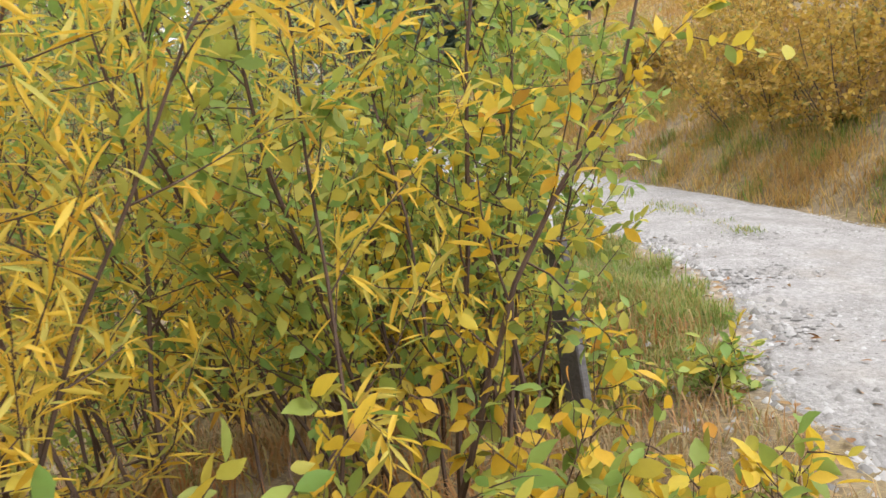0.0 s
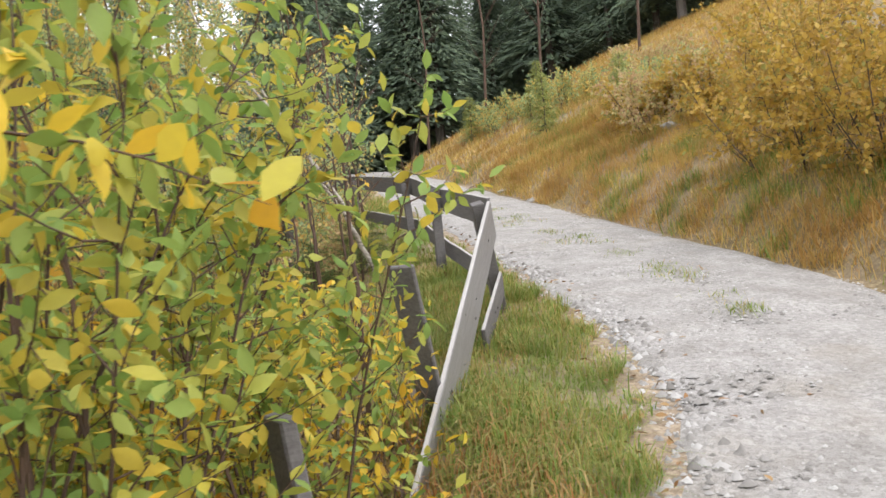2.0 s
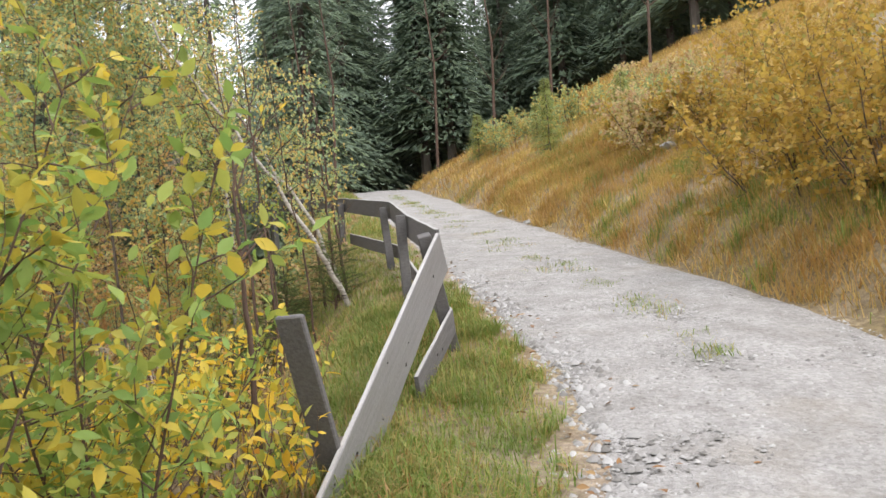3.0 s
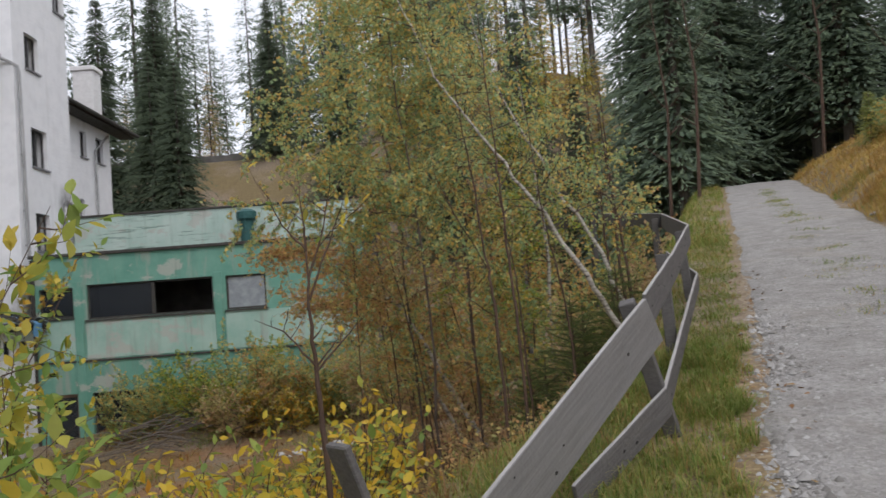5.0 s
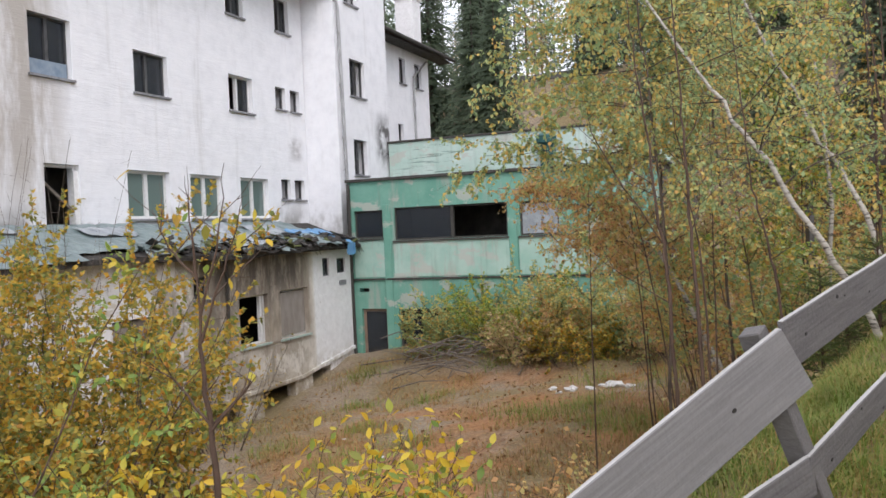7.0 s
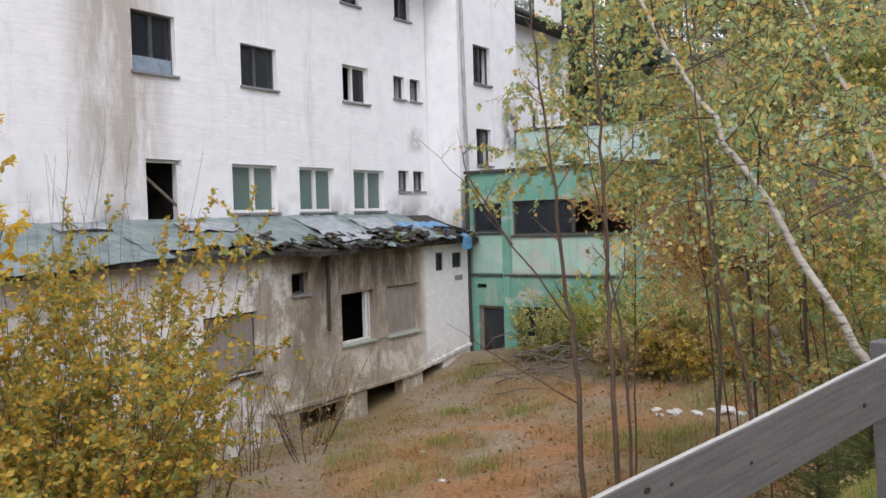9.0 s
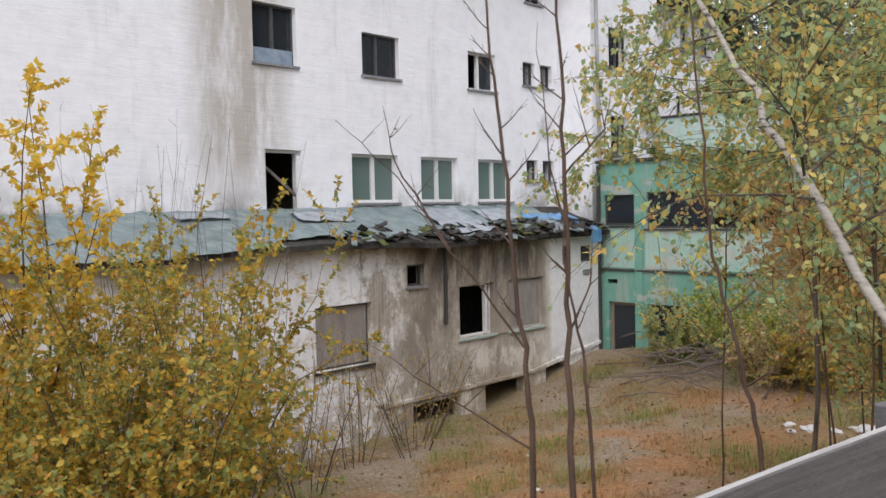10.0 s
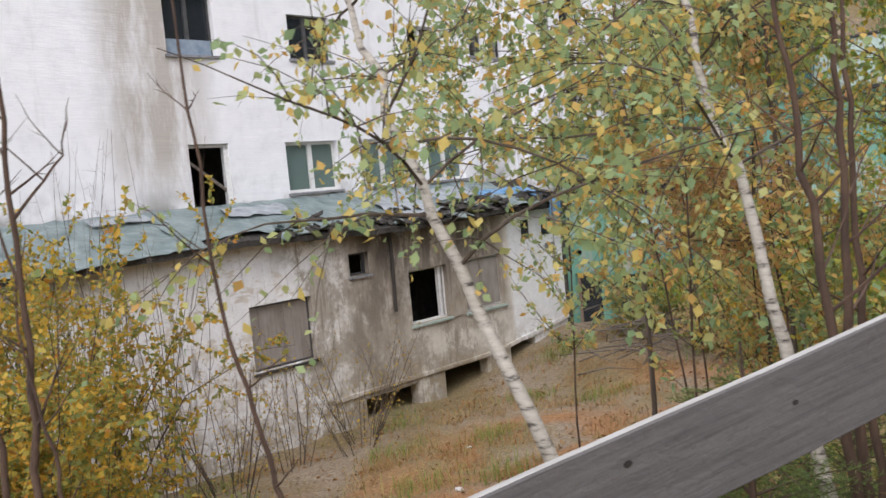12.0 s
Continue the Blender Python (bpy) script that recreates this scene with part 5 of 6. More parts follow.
# birches leaning over the fence
def birch(label, pts, r, crown_from, boughs, length, leaves, seed, droop=-0.06, bark=M_BIRCH, mat=M_BIRCHLEAF, leaf=0.05):
    rng = np.random.default_rng(seed)
    b = thing("birch", label, "tree", "birches by the fence")
    P = [np.array(p, float) for p in pts]
    P[0][2] = float(height(P[0][0], P[0][1])) - 0.1
    # refine the trunk
    fine = []
    for i in range(len(P) - 1):
        for k in range(5):
            fine.append(P[i] + (P[i + 1] - P[i]) * k / 5 + rng.normal(0, 0.018, 3) * (i + k > 0))
    fine.append(P[-1])
    rad = [r * (1 - 0.86 * i / (len(fine) - 1)) for i in range(len(fine))]
    Shape().tube(fine, rad, 8).part("trunk", bark, b, smooth=True)
    pos, dirs, fine_twigs = [], [], Shape()
    for k in range(boughs):
        wood = Shape()
        f = crown_from + (0.99 - crown_from) * (k + rng.random()) / boughs
        i = min(int(f * (len(fine) - 1)), len(fine) - 2)
        a = rng.uniform(0, 2 * math.pi)
        L = length * (1.15 - 0.7 * (f - crown_from) / (1 - crown_from)) * rng.uniform(0.6, 1.2)
        bp, br = bough(rng, fine[i], (math.cos(a), math.sin(a), rng.uniform(0.1, 0.9)), L, max(rad[i] * 0.38, 0.006), 8, 0.10, droop)
        wood.tube(bp, br, 5)
        for j in range(int(14 * L)):
            g = 0.15 + 0.85 * rng.random()
            a2 = min(int(g * 8), 7)
            tp, tr = bough(rng, bp[a2], (bp[a2 + 1] - bp[a2]) / np.linalg.norm(bp[a2 + 1] - bp[a2]) * 0.5 + rng.normal(0, 0.6, 3), rng.uniform(0.25, 0.6), 0.003, 4, 0.1, -0.14)
            fine_twigs.tube(tp, tr, 3)
            for q in range(leaves):
                h = rng.random() * 3.99
                c = int(h)
                pos.append(tp[c] + (tp[c + 1] - tp[c]) * (h - c) + rng.normal(0, 0.015, 3))
                dirs.append(rng.normal(0, 0.6, 3) + np.array([0, 0, -0.7]))
        wood.part("branch", M_BARK, b)
    fine_twigs.part("twig_mass", M_BARK, b)["kind"] = "stuff"
    pos, dirs = np.array(pos), np.array(dirs)
    V, F = scatter(SMALL, SMALL_F, pos, dirs, leaf * rng.uniform(0.6, 1.2, len(pos)), rng, 0.9)
    part("crown", V, F, mat, b)["kind"] = "stuff"
    return b


birch("white birch leaning away from the fence with thinning yellow-green leaves", [(2.75, 8.62, 1.2), (2.43, 8.55, 1.92), (2.02, 8.57, 2.62), (1.58, 8.66, 3.25), (1.02, 9.0, 4.3), (0.75, 9.3, 5.2)], 0.029, 0.36, 20, 1.2, 13, 601, leaf=0.042)
birch("slim birch leaning behind the fence", [(2.95, 9.3, 1.4), (2.69, 9.44, 2.29), (2.19, 9.93, 3.34), (1.7, 10.3, 4.6), (1.4, 10.6, 6.2)], 0.027, 0.34, 22, 1.5, 17, 602, leaf=0.042)
birch("tall birch in the yard with a drooping green crown", [(0.9, 11.5, 0), (0.85, 11.6, 2.5), (0.6, 11.8, 5.0), (0.5, 12.0, 7.4)], 0.022, 0.36, 38, 2.2, 20, 603, bark=M_BARK, leaf=0.06)
birch("tall birch in the yard with a drooping green crown", [(0.6, 14.0, 0), (0.5, 14.2, 3.0), (0.2, 14.3, 5.5), (0.1, 14.5, 8.0)], 0.022, 0.36, 40, 2.3, 20, 604, bark=M_BARK, leaf=0.06)
birch("tall birch in the yard with a drooping green crown", [(1.5, 12.6, 0), (1.4, 12.6, 3.0), (1.2, 12.8, 5.5), (1.1, 12.9, 7.2)], 0.022, 0.36, 36, 2.0, 20, 605, bark=M_BARK, leaf=0.06)
birch("birch with yellowing leaves behind the fence", [(2.6, 12.8, 1.4), (2.6, 12.9, 3.0), (2.4, 13.2, 5.2)], 0.04, 0.15, 34, 1.6, 18, 606, mat=M_LEAF_G)


birch("half-fallen birch lying across the yard with rust-orange leaves", [(1.9, 13.4, 0), (0.35, 14.7, 1.83), (-0.57, 15.4, 2.60), (-2.4, 15.6, 2.95)], 0.045, 0.2, 40, 1.5, 16, 611, mat=M_RUSTLEAF, leaf=0.06)
birch("half-fallen birch lying across the yard with rust-orange leaves", [(1.4, 15.6, 0), (0.38, 16.2, 1.25), (-0.7, 16.9, 1.80), (-1.9, 17.2, 2.1)], 0.04, 0.22, 36, 1.4, 15, 612, mat=M_RUSTLEAF, leaf=0.06)


# thin brown saplings
def sapling(label, pts, r, twigs, tl, seed, gap=0.0, mat=M_LEAF, leaf=0.055, from_=0.3, limbs=(), upright=0.75):
    """A thin stem through pts with small twigs; limbs are further lines of branches."""
    rng = np.random.default_rng(seed)
    b = thing("sapling", label, "tree", "saplings by the fence")
    P = [np.array(p, float) for p in pts]
    P[0][2] = float(height(P[0][0], P[0][1])) - 0.08
    pos, dirs, sprigs = [], [], Shape()

    def line(P, r, end, name):
        fine = []
        for i in range(len(P) - 1):
            for k in range(5):
                fine.append(P[i] + (P[i + 1] - P[i]) * k / 5 + rng.normal(0, min(0.006, 0.012 * np.linalg.norm(P[i + 1] - P[i])), 3) * (i + k > 0))
        fine.append(P[-1])
        rad = [r * (1 - end * i / (len(fine) - 1)) for i in range(len(fine))]
        Shape().tube(fine, rad, 7).part(name, M_REDBARK, b, smooth=True)
        return fine, rad

    def twig(fine, rad, f, split):
        i = min(int(f * (len(fine) - 1)), len(fine) - 2)
        a = rng.uniform(0, 2 * math.pi)
        L = tl * (1.2 - 0.8 * f) * rng.uniform(0.4, 1.3)
        tp, tr = bough(rng, fine[i], (math.cos(a), math.sin(a), upright), L, rad[i] * 0.4 + 0.0012, 6, 0.07, 0.05)
        (Shape().tube(tp, tr, 4)).part("twig", M_REDBARK, b)
        for s2 in range(split):
            t2, r2 = bough(rng, tp[2 + s2], (tp[3] - tp[2]) / np.linalg.norm(tp[3] - tp[2]) + rng.normal(0, 0.5, 3), L * 0.25, 0.0018, 3, 0.08, 0.02)
            sprigs.tube(t2, r2, 3)
        for j in range(int(L / gap) if gap else 0):
            c = rng.integers(1, 6)
            pos.append(tp[c] + rng.normal(0, 0.02, 3))
            dirs.append(rng.normal(0, 0.7, 3) + np.array([0, 0, -0.2]))

    fine, rad = line(P, r, 0.8, "stem")
    for k in range(twigs):
        twig(fine, rad, from_ + (0.97 - from_) * (k + rng.random()) / twigs, 3)
    for limb in limbs:
        lp, lr = line([np.array(p, float) for p in limb], r * 0.34, 0.85, "limb")
        for k in range(3):
            twig(lp, lr, 0.3 + 0.65 * (k + rng.random()) / 3, 1)
    if sprigs.v:
        sprigs.part("sprig_mass", M_REDBARK, b)["kind"] = "stuff"
    if pos:
        V, F = scatter(LEAF, LEAF_F, np.array(pos), np.array(dirs), leaf * rng.uniform(0.6, 1.2, len(pos)), rng)
        part("foliage", V, F, mat, b)["kind"] = "stuff"
    return b


bare = "thin bare brown sapling behind the fence"
sapling(bare, [(1.44, 7.38, 0), (1.41, 7.38, 1.78), (1.38, 7.38, 2.13), (1.31, 7.37, 2.75), (1.25, 7.36, 3.22), (1.21, 7.35, 3.7)], 0.0145, 9, 0.30, 701, from_=0.45,
        limbs=[[(1.377, 7.381, 2.13), (1.17, 7.21, 2.50), (1.03, 7.09, 2.77), (0.86, 6.93, 2.99)], [(1.17, 7.21, 2.50), (1.01, 7.08, 2.84), (0.98, 7.06, 3.04)],
               [(1.41, 7.38, 1.75), (1.15, 7.2, 1.95), (0.93, 7.0, 2.15)]])
sapling(bare, [(1.60, 7.38, 0), (1.57, 7.40, 1.81), (1.545, 7.43, 2.30), (1.52, 7.45, 2.83), (1.49, 7.47, 3.35), (1.45, 7.5, 4.3)], 0.0145, 9, 0.30, 702, from_=0.45,
        limbs=[[(1.555, 7.43, 2.21), (1.60, 7.49, 2.37), (1.60, 7.51, 2.58)], [(1.526, 7.45, 2.77), (1.62, 7.56, 2.93), (1.64, 7.59, 3.08)], [(1.53, 7.44, 2.58), (1.48, 7.41, 2.83), (1.44, 7.41, 3.32)]])
sapling(bare, [(1.66, 7.46, 0), (1.61, 7.46, 1.88), (1.59, 7.45, 2.13), (1.53, 7.42, 2.48), (1.53, 7.43, 2.62)], 0.009, 4, 0.25, 703)
sapling(bare, [(2.10, 7.93, 0), (2.05, 7.90, 1.79), (1.98, 7.85, 2.12), (1.91, 7.82, 2.46), (1.84, 7.81, 3.16), (1.78, 7.81, 3.9)], 0.011, 7, 0.3, 704)
sapling("bare forked sapling with a few yellow leaves", [(0.50, 4.02, 0), (0.478, 4.0, 1.42), (0.466, 3.99, 1.72), (0.457, 3.975, 1.96), (0.459, 3.967, 2.16)], 0.015, 3, 0.3, 705, 0.12, from_=0.45,
        limbs=[[(0.459, 3.967, 2.16), (0.376, 3.95, 2.26), (0.327, 3.94, 2.375)], [(0.459, 3.967, 2.16), (0.453, 3.96, 2.30), (0.446, 3.95, 2.47)], [(0.458, 3.972, 2.04), (0.534, 3.973, 2.25), (0.576, 3.968, 2.5)],
               [(0.458, 3.975, 1.97), (0.55, 3.98, 2.19), (0.627, 3.98, 2.4)], [(0.466, 3.987, 1.72), (0.354, 3.965, 1.86), (0.252, 3.95, 1.91)], [(0.468, 3.988, 1.70), (0.584, 4.0, 1.82), (0.631, 4.0, 1.87)]])
trunk_label = "brown sapling trunk among the birches"
sapling(trunk_label, [(2.99, 9.35, 0), (2.93, 9.35, 2.12), (2.87, 9.36, 2.69), (2.81, 9.35, 3.23), (2.73, 9.36, 4.04)], 0.02, 10, 0.4, 706)
sapling(trunk_label, [(2.96, 9.54, 0), (2.9, 9.54, 2.08), (2.9, 9.59, 2.68), (2.88, 9.64, 3.24), (2.88, 9.74, 4.18)], 0.021, 10, 0.4, 707)
sapling(trunk_label, [(2.91, 9.84, 0), (2.85, 9.84, 2.01), (2.83, 9.88, 2.67), (2.81, 9.92, 3.29), (2.77, 10.0, 4.31)], 0.019, 10, 0.4, 708)
for i, (x, y, h) in enumerate([(1.4, 11.2, 4.6), (1.9, 11.8, 4.4), (0.9, 12.4, 5.0), (2.3, 12.6, 4.2), (0.4, 13.4, 5.2), (1.6, 13.6, 4.8), (-0.1, 12.0, 4.4), (0.2, 15.0, 5.0), (0.9, 14.6, 5.0)]):
    z = float(height(x, y))
    sapling("slender brown sapling with withering leaves", [(x, y, 0), (x - 0.12 * (i % 3), y, z + h * 0.4), (x - 0.3 * (i % 3), y + 0.1, z + h * 0.75), (x - 0.45 * (i % 3), y + 0.1, z + h)], 0.012, 30, 1.1, 720 + i, 0.019, (M_BIRCHLEAF, M_RUSTLEAF, M_BROWNLEAF)[i % 3], 0.06, 0.45)


# conifers
def conifer_mesh(rng, h, spread, levels, per, low, sprays, droop, fine=1.0):
    V, F = [], []
    for k in range(levels):
        f = (k + rng.random() * 0.6) / levels
        z = h * (low + (1 - low) * f)
        R = spread * (1 - f) ** 0.85 * rng.uniform(0.75, 1.15) + 0.12
        for j in range(per):
            a = rng.uniform(0, 2 * math.pi)
            ca, sa = math.cos(a), math.sin(a)
            for q in range(sprays):
                g = (q + 0.3 + rng.random() * 0.7) / sprays
                rr = R * g
                zz = z - droop * R * g * g + 0.08 * R * g + rng.normal(0, 0.04)
                w = (R * 0.20 * (1.25 - g) + 0.08) * fine
                side = rng.uniform(-1, 1)
                cx, cy = rr * ca - side * w / fine * sa, rr * sa + side * w / fine * ca
                L = w * rng.uniform(0.9, 1.7)
                b = a + side * 0.7 + rng.normal(0, 0.3)
                tip = (cx + L * math.cos(b), cy + L * math.sin(b), zz - L * rng.uniform(0.15, 0.75))
                px, py = -math.sin(b) * w * 0.2, math.cos(b) * w * 0.2
                o = len(V)
                V += [(cx, cy, zz + 0.02), ((cx + tip[0]) / 2 + px, (cy + tip[1]) / 2 + py, (zz + tip[2]) / 2 - w * 0.15), tip, ((cx + tip[0]) / 2 - px, (cy + tip[1]) / 2 - py, (zz + tip[2]) / 2 - w * 0.15)]
                F += [(o, o + 1, o + 2), (o, o + 2, o + 3)]
    return np.array(V), np.array(F)


def conifer(name, label, seed, h, spread, levels, per, low, sprays, droop, mat, r, group, fine=1.0):
    rng = np.random.default_rng(seed)
    t = thing(name, label, "tree", group)
    trunk = Shape().tube([(0, 0, -0.6), (0.02, 0, h * 0.3), (0.0, 0.03, h * 0.7), (0, 0, h * 0.99)], [r, r * 0.8, r * 0.4, 0.015], 7)
    for k in range(14):
        a, z = rng.uniform(0, 6.28), h * rng.uniform(0.06, max(low, 0.1) + 0.05)
        L = rng.uniform(0.3, 1.1) * spread * 0.5
        trunk.tube([(0, 0, z), (L * math.cos(a), L * math.sin(a), z - 0.1 * L)], [0.02, 0.006], 4)
    trunk.part("trunk", M_FARTRUNK, t)
    V, F = conifer_mesh(rng, h, spread, levels, per, low, sprays, droop, fine)
    part("crown", V, F, mat, t)["kind"] = "stuff"
    return t


def plant_out(proto, spots, seed, lo, hi):
    """Copies of the grown trees over the given places; each prototype stands at the first."""
    rng = random.Random(seed)
    used = set()
    for i, (x, y) in enumerate(spots):
        k = i % len(proto)
        m = pose(x, y, float(height(x, y)), 0, 0, rng.uniform(0, 360)) @ Matrix.Diagonal((*([rng.uniform(lo, hi)] * 3), 1))
        if k not in used:
            used.add(k)
            proto[k].matrix_basis = m
        else:
            loc, rot, sc = m.decompose()
            c = copy_thing(proto[k], Matrix.LocRotScale(loc, rot, None))
            c.scale = sc


sp = [conifer("spruce", "tall dark spruce in the wood above the track", 800 + k, 15, 2.7, 52, 10, 0.10, 16, 0.5, M_NEEDLE, 0.19, "spruces of the wood", 0.7) for k in range(4)]
rg = random.Random(11)
spots = []
for s in range(27, 54, 3):
    for n in range(-6, 34, 4):
        if n > 3.4 + (s < 34) * 8 or n < -1.5 or s > 38:
            spots.append(xy(s + rg.uniform(-1.3, 1.3), n + rg.uniform(-1.6, 1.6)))
spots = [p for p in spots if p[1] > 22 and p[0] > 3 and (p[1] - 0.66) < 3.6 * (p[0] - 0.54)]
plant_out(sp, spots, 3, 0.75, 1.25)
pn = [conifer("pine", "slender pine with a bare trunk against the pale sky", 830 + k, 17, 2.5, 26, 6, 0.32, 9, 0.2, M_NEEDLE, 0.14, "pines on the far hill", 0.8) for k in range(3)]
spots = [(rg.uniform(-42, 8), rg.uniform(60, 90)) for k in range(80)] + [(rg.uniform(0, 14), rg.uniform(50, 68)) for k in range(16)]
plant_out(pn, spots, 4, 0.8, 1.25)
plant_out([conifer("spruce", "dark spruce behind the green wing", 850 + k, 13, 3.0, 50, 12, 0.04, 17, 0.5, M_NEEDLE_S, 0.18, "spruces behind the wing", 0.7) for k in range(2)],
          [(-14.6, 49), (-19, 53), (-12.4, 46.5), (-23, 50), (-17, 58), (-27, 55), (-4, 52), (2, 47), (-9.5, 60), (6.3, 45), (9, 44)], 5, 0.8, 1.15)
plant_out([conifer("larch", "orange-brown larch on the far hillside", 880 + k, 11, 2.3, 30, 7, 0.06, 10, 0.2, (M_BROWNLEAF, M_OCHRE)[k], 0.12, "larches on the far hill", 0.6) for k in range(2)],
          [(6, 52), (9.5, 57), (3, 58), (12, 52), (-2, 61), (-10, 66), (-16, 68), (7.5, 63), (-22, 66), (13, 60), (0, 55), (5.5, 40), (7, 41.5), (8.5, 39), (10, 41), (4, 42.5), (2, 50), (4.5, 55), (7.5, 50), (9, 53), (11, 48), (-1, 57)], 8, 0.5, 0.9)
plant_out([conifer("young_spruce", "young spruce on the grassy bank", 860 + k, 2.0, 0.55, 20, 9, 0.03, 9, 0.2, M_NEEDLE_Y, 0.03, "young spruces on the bank", 0.5) for k in range(2)],
          [(11.3, 16.9), (12.8, 19.5), (10.2, 12.9), (13.0, 23.0), (14.6, 21.5)], 6, 0.45, 0.8)


def feathered_spruce(seed, h, spread):
    """A young spruce: whorls of rising branches, each a flat feather of needled twigs."""
    rng = np.random.default_rng(seed)
    t = thing("young_spruce", "dark green young spruce behind the fence", "tree", "young spruces behind the fence")
    Shape().tube([(0, 0, -0.3), (0, 0, h * 0.6), (0.01, 0, h)], [0.022, 0.013, 0.004], 6).part("trunk", M_REDBARK, t)
    pos, dirs, arms = [], [], Shape()
    for z in np.arange(0.08, h - 0.12, 0.115):
        R = spread * (1 - z / h) ** 0.8 + 0.07
        n = 7
        for k in range(n):
            a = 2 * math.pi * (k + rng.random()) / n
            L = R * rng.uniform(0.75, 1.15)
            bp, br = bough(rng, (0, 0, z + rng.uniform(-0.055, 0.055)), (math.cos(a), math.sin(a), rng.uniform(0.15, 0.75)), L, 0.006, 6, 0.06, -0.05)
            arms.tube(bp, br, 4)
            lines = [(bp[0], bp[3]), (bp[3], bp[6])]
            for j in range(1, 6):
                for side in (-1, 1):
                    d = (bp[j + 1] - bp[j]) / np.linalg.norm(bp[j + 1] - bp[j])
                    w = np.array([-d[1], d[0], 0.0]) * side
                    e = bp[j] + (d * 0.7 + w * 0.75 + np.array([0, 0, rng.normal(-0.05, 0.08)])) * L * 0.42 * (1.1 - j / 7)
                    lines.append((bp[j], e))
            for p, e in lines:
                d = e - p
                m = max(3, int(np.linalg.norm(d) / 0.0065))
                g = rng.random((m, 1))
                pos.append(p + d * g)
                dirs.append(d / np.linalg.norm(d) * 0.9 + rng.normal(0, 0.55, (m, 3)) + np.array([0, 0, 0.15]))
    arms.part("branch_mass", M_REDBARK, t)["kind"] = "stuff"
    pos, dirs = np.concatenate(pos), np.concatenate(dirs)
    V, F = scatter(SMALL * np.array((1, 0.22, 1)), SMALL_F, pos, dirs, rng.uniform(0.018, 0.034, len(pos)), rng, 0.8)
    part("needle_mass", V, F, M_NEEDLE_D, t)["kind"] = "stuff"
    return t


plant_out([feathered_spruce(870, 1.25, 0.6), feathered_spruce(871, 1.0, 0.62)],
          [(2.36, 9.6), (2.75, 9.1), (1.95, 10.2), (2.6, 10.35), (2.2, 10.9), (2.85, 11.3)], 7, 0.85, 1.0)

hr = random.Random(17)
plant_out([conifer("larch", "small orange larch on the crest of the far hill", 885 + k, 5, 1.6, 16, 7, 0.04, 9, 0.2, (M_OCHRE, M_LEAF_G)[k], 0.06, "small larches on the crest", 0.6) for k in range(2)],
          [(hr.uniform(-2, 18), hr.uniform(52, 63)) for k in range(56)], 9, 0.5, 1.0)
# ochre bushes on the bank
for i, (s, n, L, mat) in enumerate([(8.3, 4.3, 2.0, M_OCHRE), (7.2, 4.6, 2.2, M_OCHRE), (9.4, 5.2, 2.3, M_OCHRE), (6.0, 5.2, 2.4, M_OCHRE), (11.6, 5.6, 2.0, M_OCHRE), (13.4, 5.2, 1.8, M_BROWNLEAF), (14.6, 5.6, 1.5, M_OCHRE),
                                    (16.5, 6.6, 1.4, M_BIRCHLEAF), (12.6, 7.2, 2.2, M_OCHRE), (19.0, 7.6, 1.5, M_BROWNLEAF), (8.5, 7.0, 2.6, M_OCHRE), (5.0, 6.6, 2.6, M_OCHRE), (22, 6.5, 1.5, M_BIRCHLEAF), (25, 5.5, 1.6, M_BIRCHLEAF)]):
    x, y = xy(s, n)
    bush("bank_bush", "ochre-leaved bush on the grassy bank above the track", x, y, 14, 0.7, L * 0.72, 0.010, 17, 0.5, 0.018, 0.07, mat, M_BARK, 900 + i, 0, None, 0.4, small=True, group="bushes on the bank")
# bare pale stems at the wood's edge
for i, (s, n, h) in enumerate([(27.5, 5.5, 7), (27, -0.8, 8), (26.2, 0.1, 7), (29, 8, 8), (26, 10.5, 7), (30, 3.9, 8)]):
    x, y = xy(s, n)
    z = float(height(x, y))
    sapling("pale bare stem at the edge of the wood", [(x, y, 0), (x + 0.2, y, z + h * 0.5), (x - 0.1, y, z + h)], 0.06, 12, 1.6, 940 + i)


# ---- grass, stones and litter ----
def grass(name, label, mat, count, place, lo, hi, width, seed, lean=0.5):
    rng = np.random.default_rng(seed)
    pts = place(rng, count)
    pos = np.stack([pts[:, 0], pts[:, 1], height(pts[:, 0], pts[:, 1]) - 0.015], 1)
    n = len(pos)
    L = rng.uniform(lo, hi, n)
    a = rng.uniform(0, 2 * np.pi, n)
    out = np.stack([np.cos(a), np.sin(a), np.zeros(n)], 1)
    side = np.stack([-np.sin(a), np.cos(a), np.zeros(n)], 1) * (width * rng.uniform(0.6, 1.3, n))[:, None]
    k = rng.uniform(0.1, 1.0, n)[:, None] * lean
    up = np.array([0, 0, 1.0])
    mid = pos + (up * 0.6 + out * k * 0.35) * L[:, None]
    tip = pos + (up * (0.95 - 0.35 * k) + out * k * 1.1) * L[:, None]
    V = np.stack([pos - side, pos + side, mid + side * 0.7, mid - side * 0.7, tip], 1).reshape(-1, 3)
    o = (np.arange(n) * 5)[:, None]
    F = np.concatenate([o + np.array([[0, 1, 2]]), o + np.array([[0, 2, 3]]), o + np.array([[3, 2, 4]])], 0)
    return tagged(new(name, mesh_data(name, V, F, mat)), label, "grass", kind="stuff")


def clumps(rng, pts, count, spread):
    c = pts[rng.integers(0, len(pts), count)]
    return c + rng.normal(0, spread, c.shape)


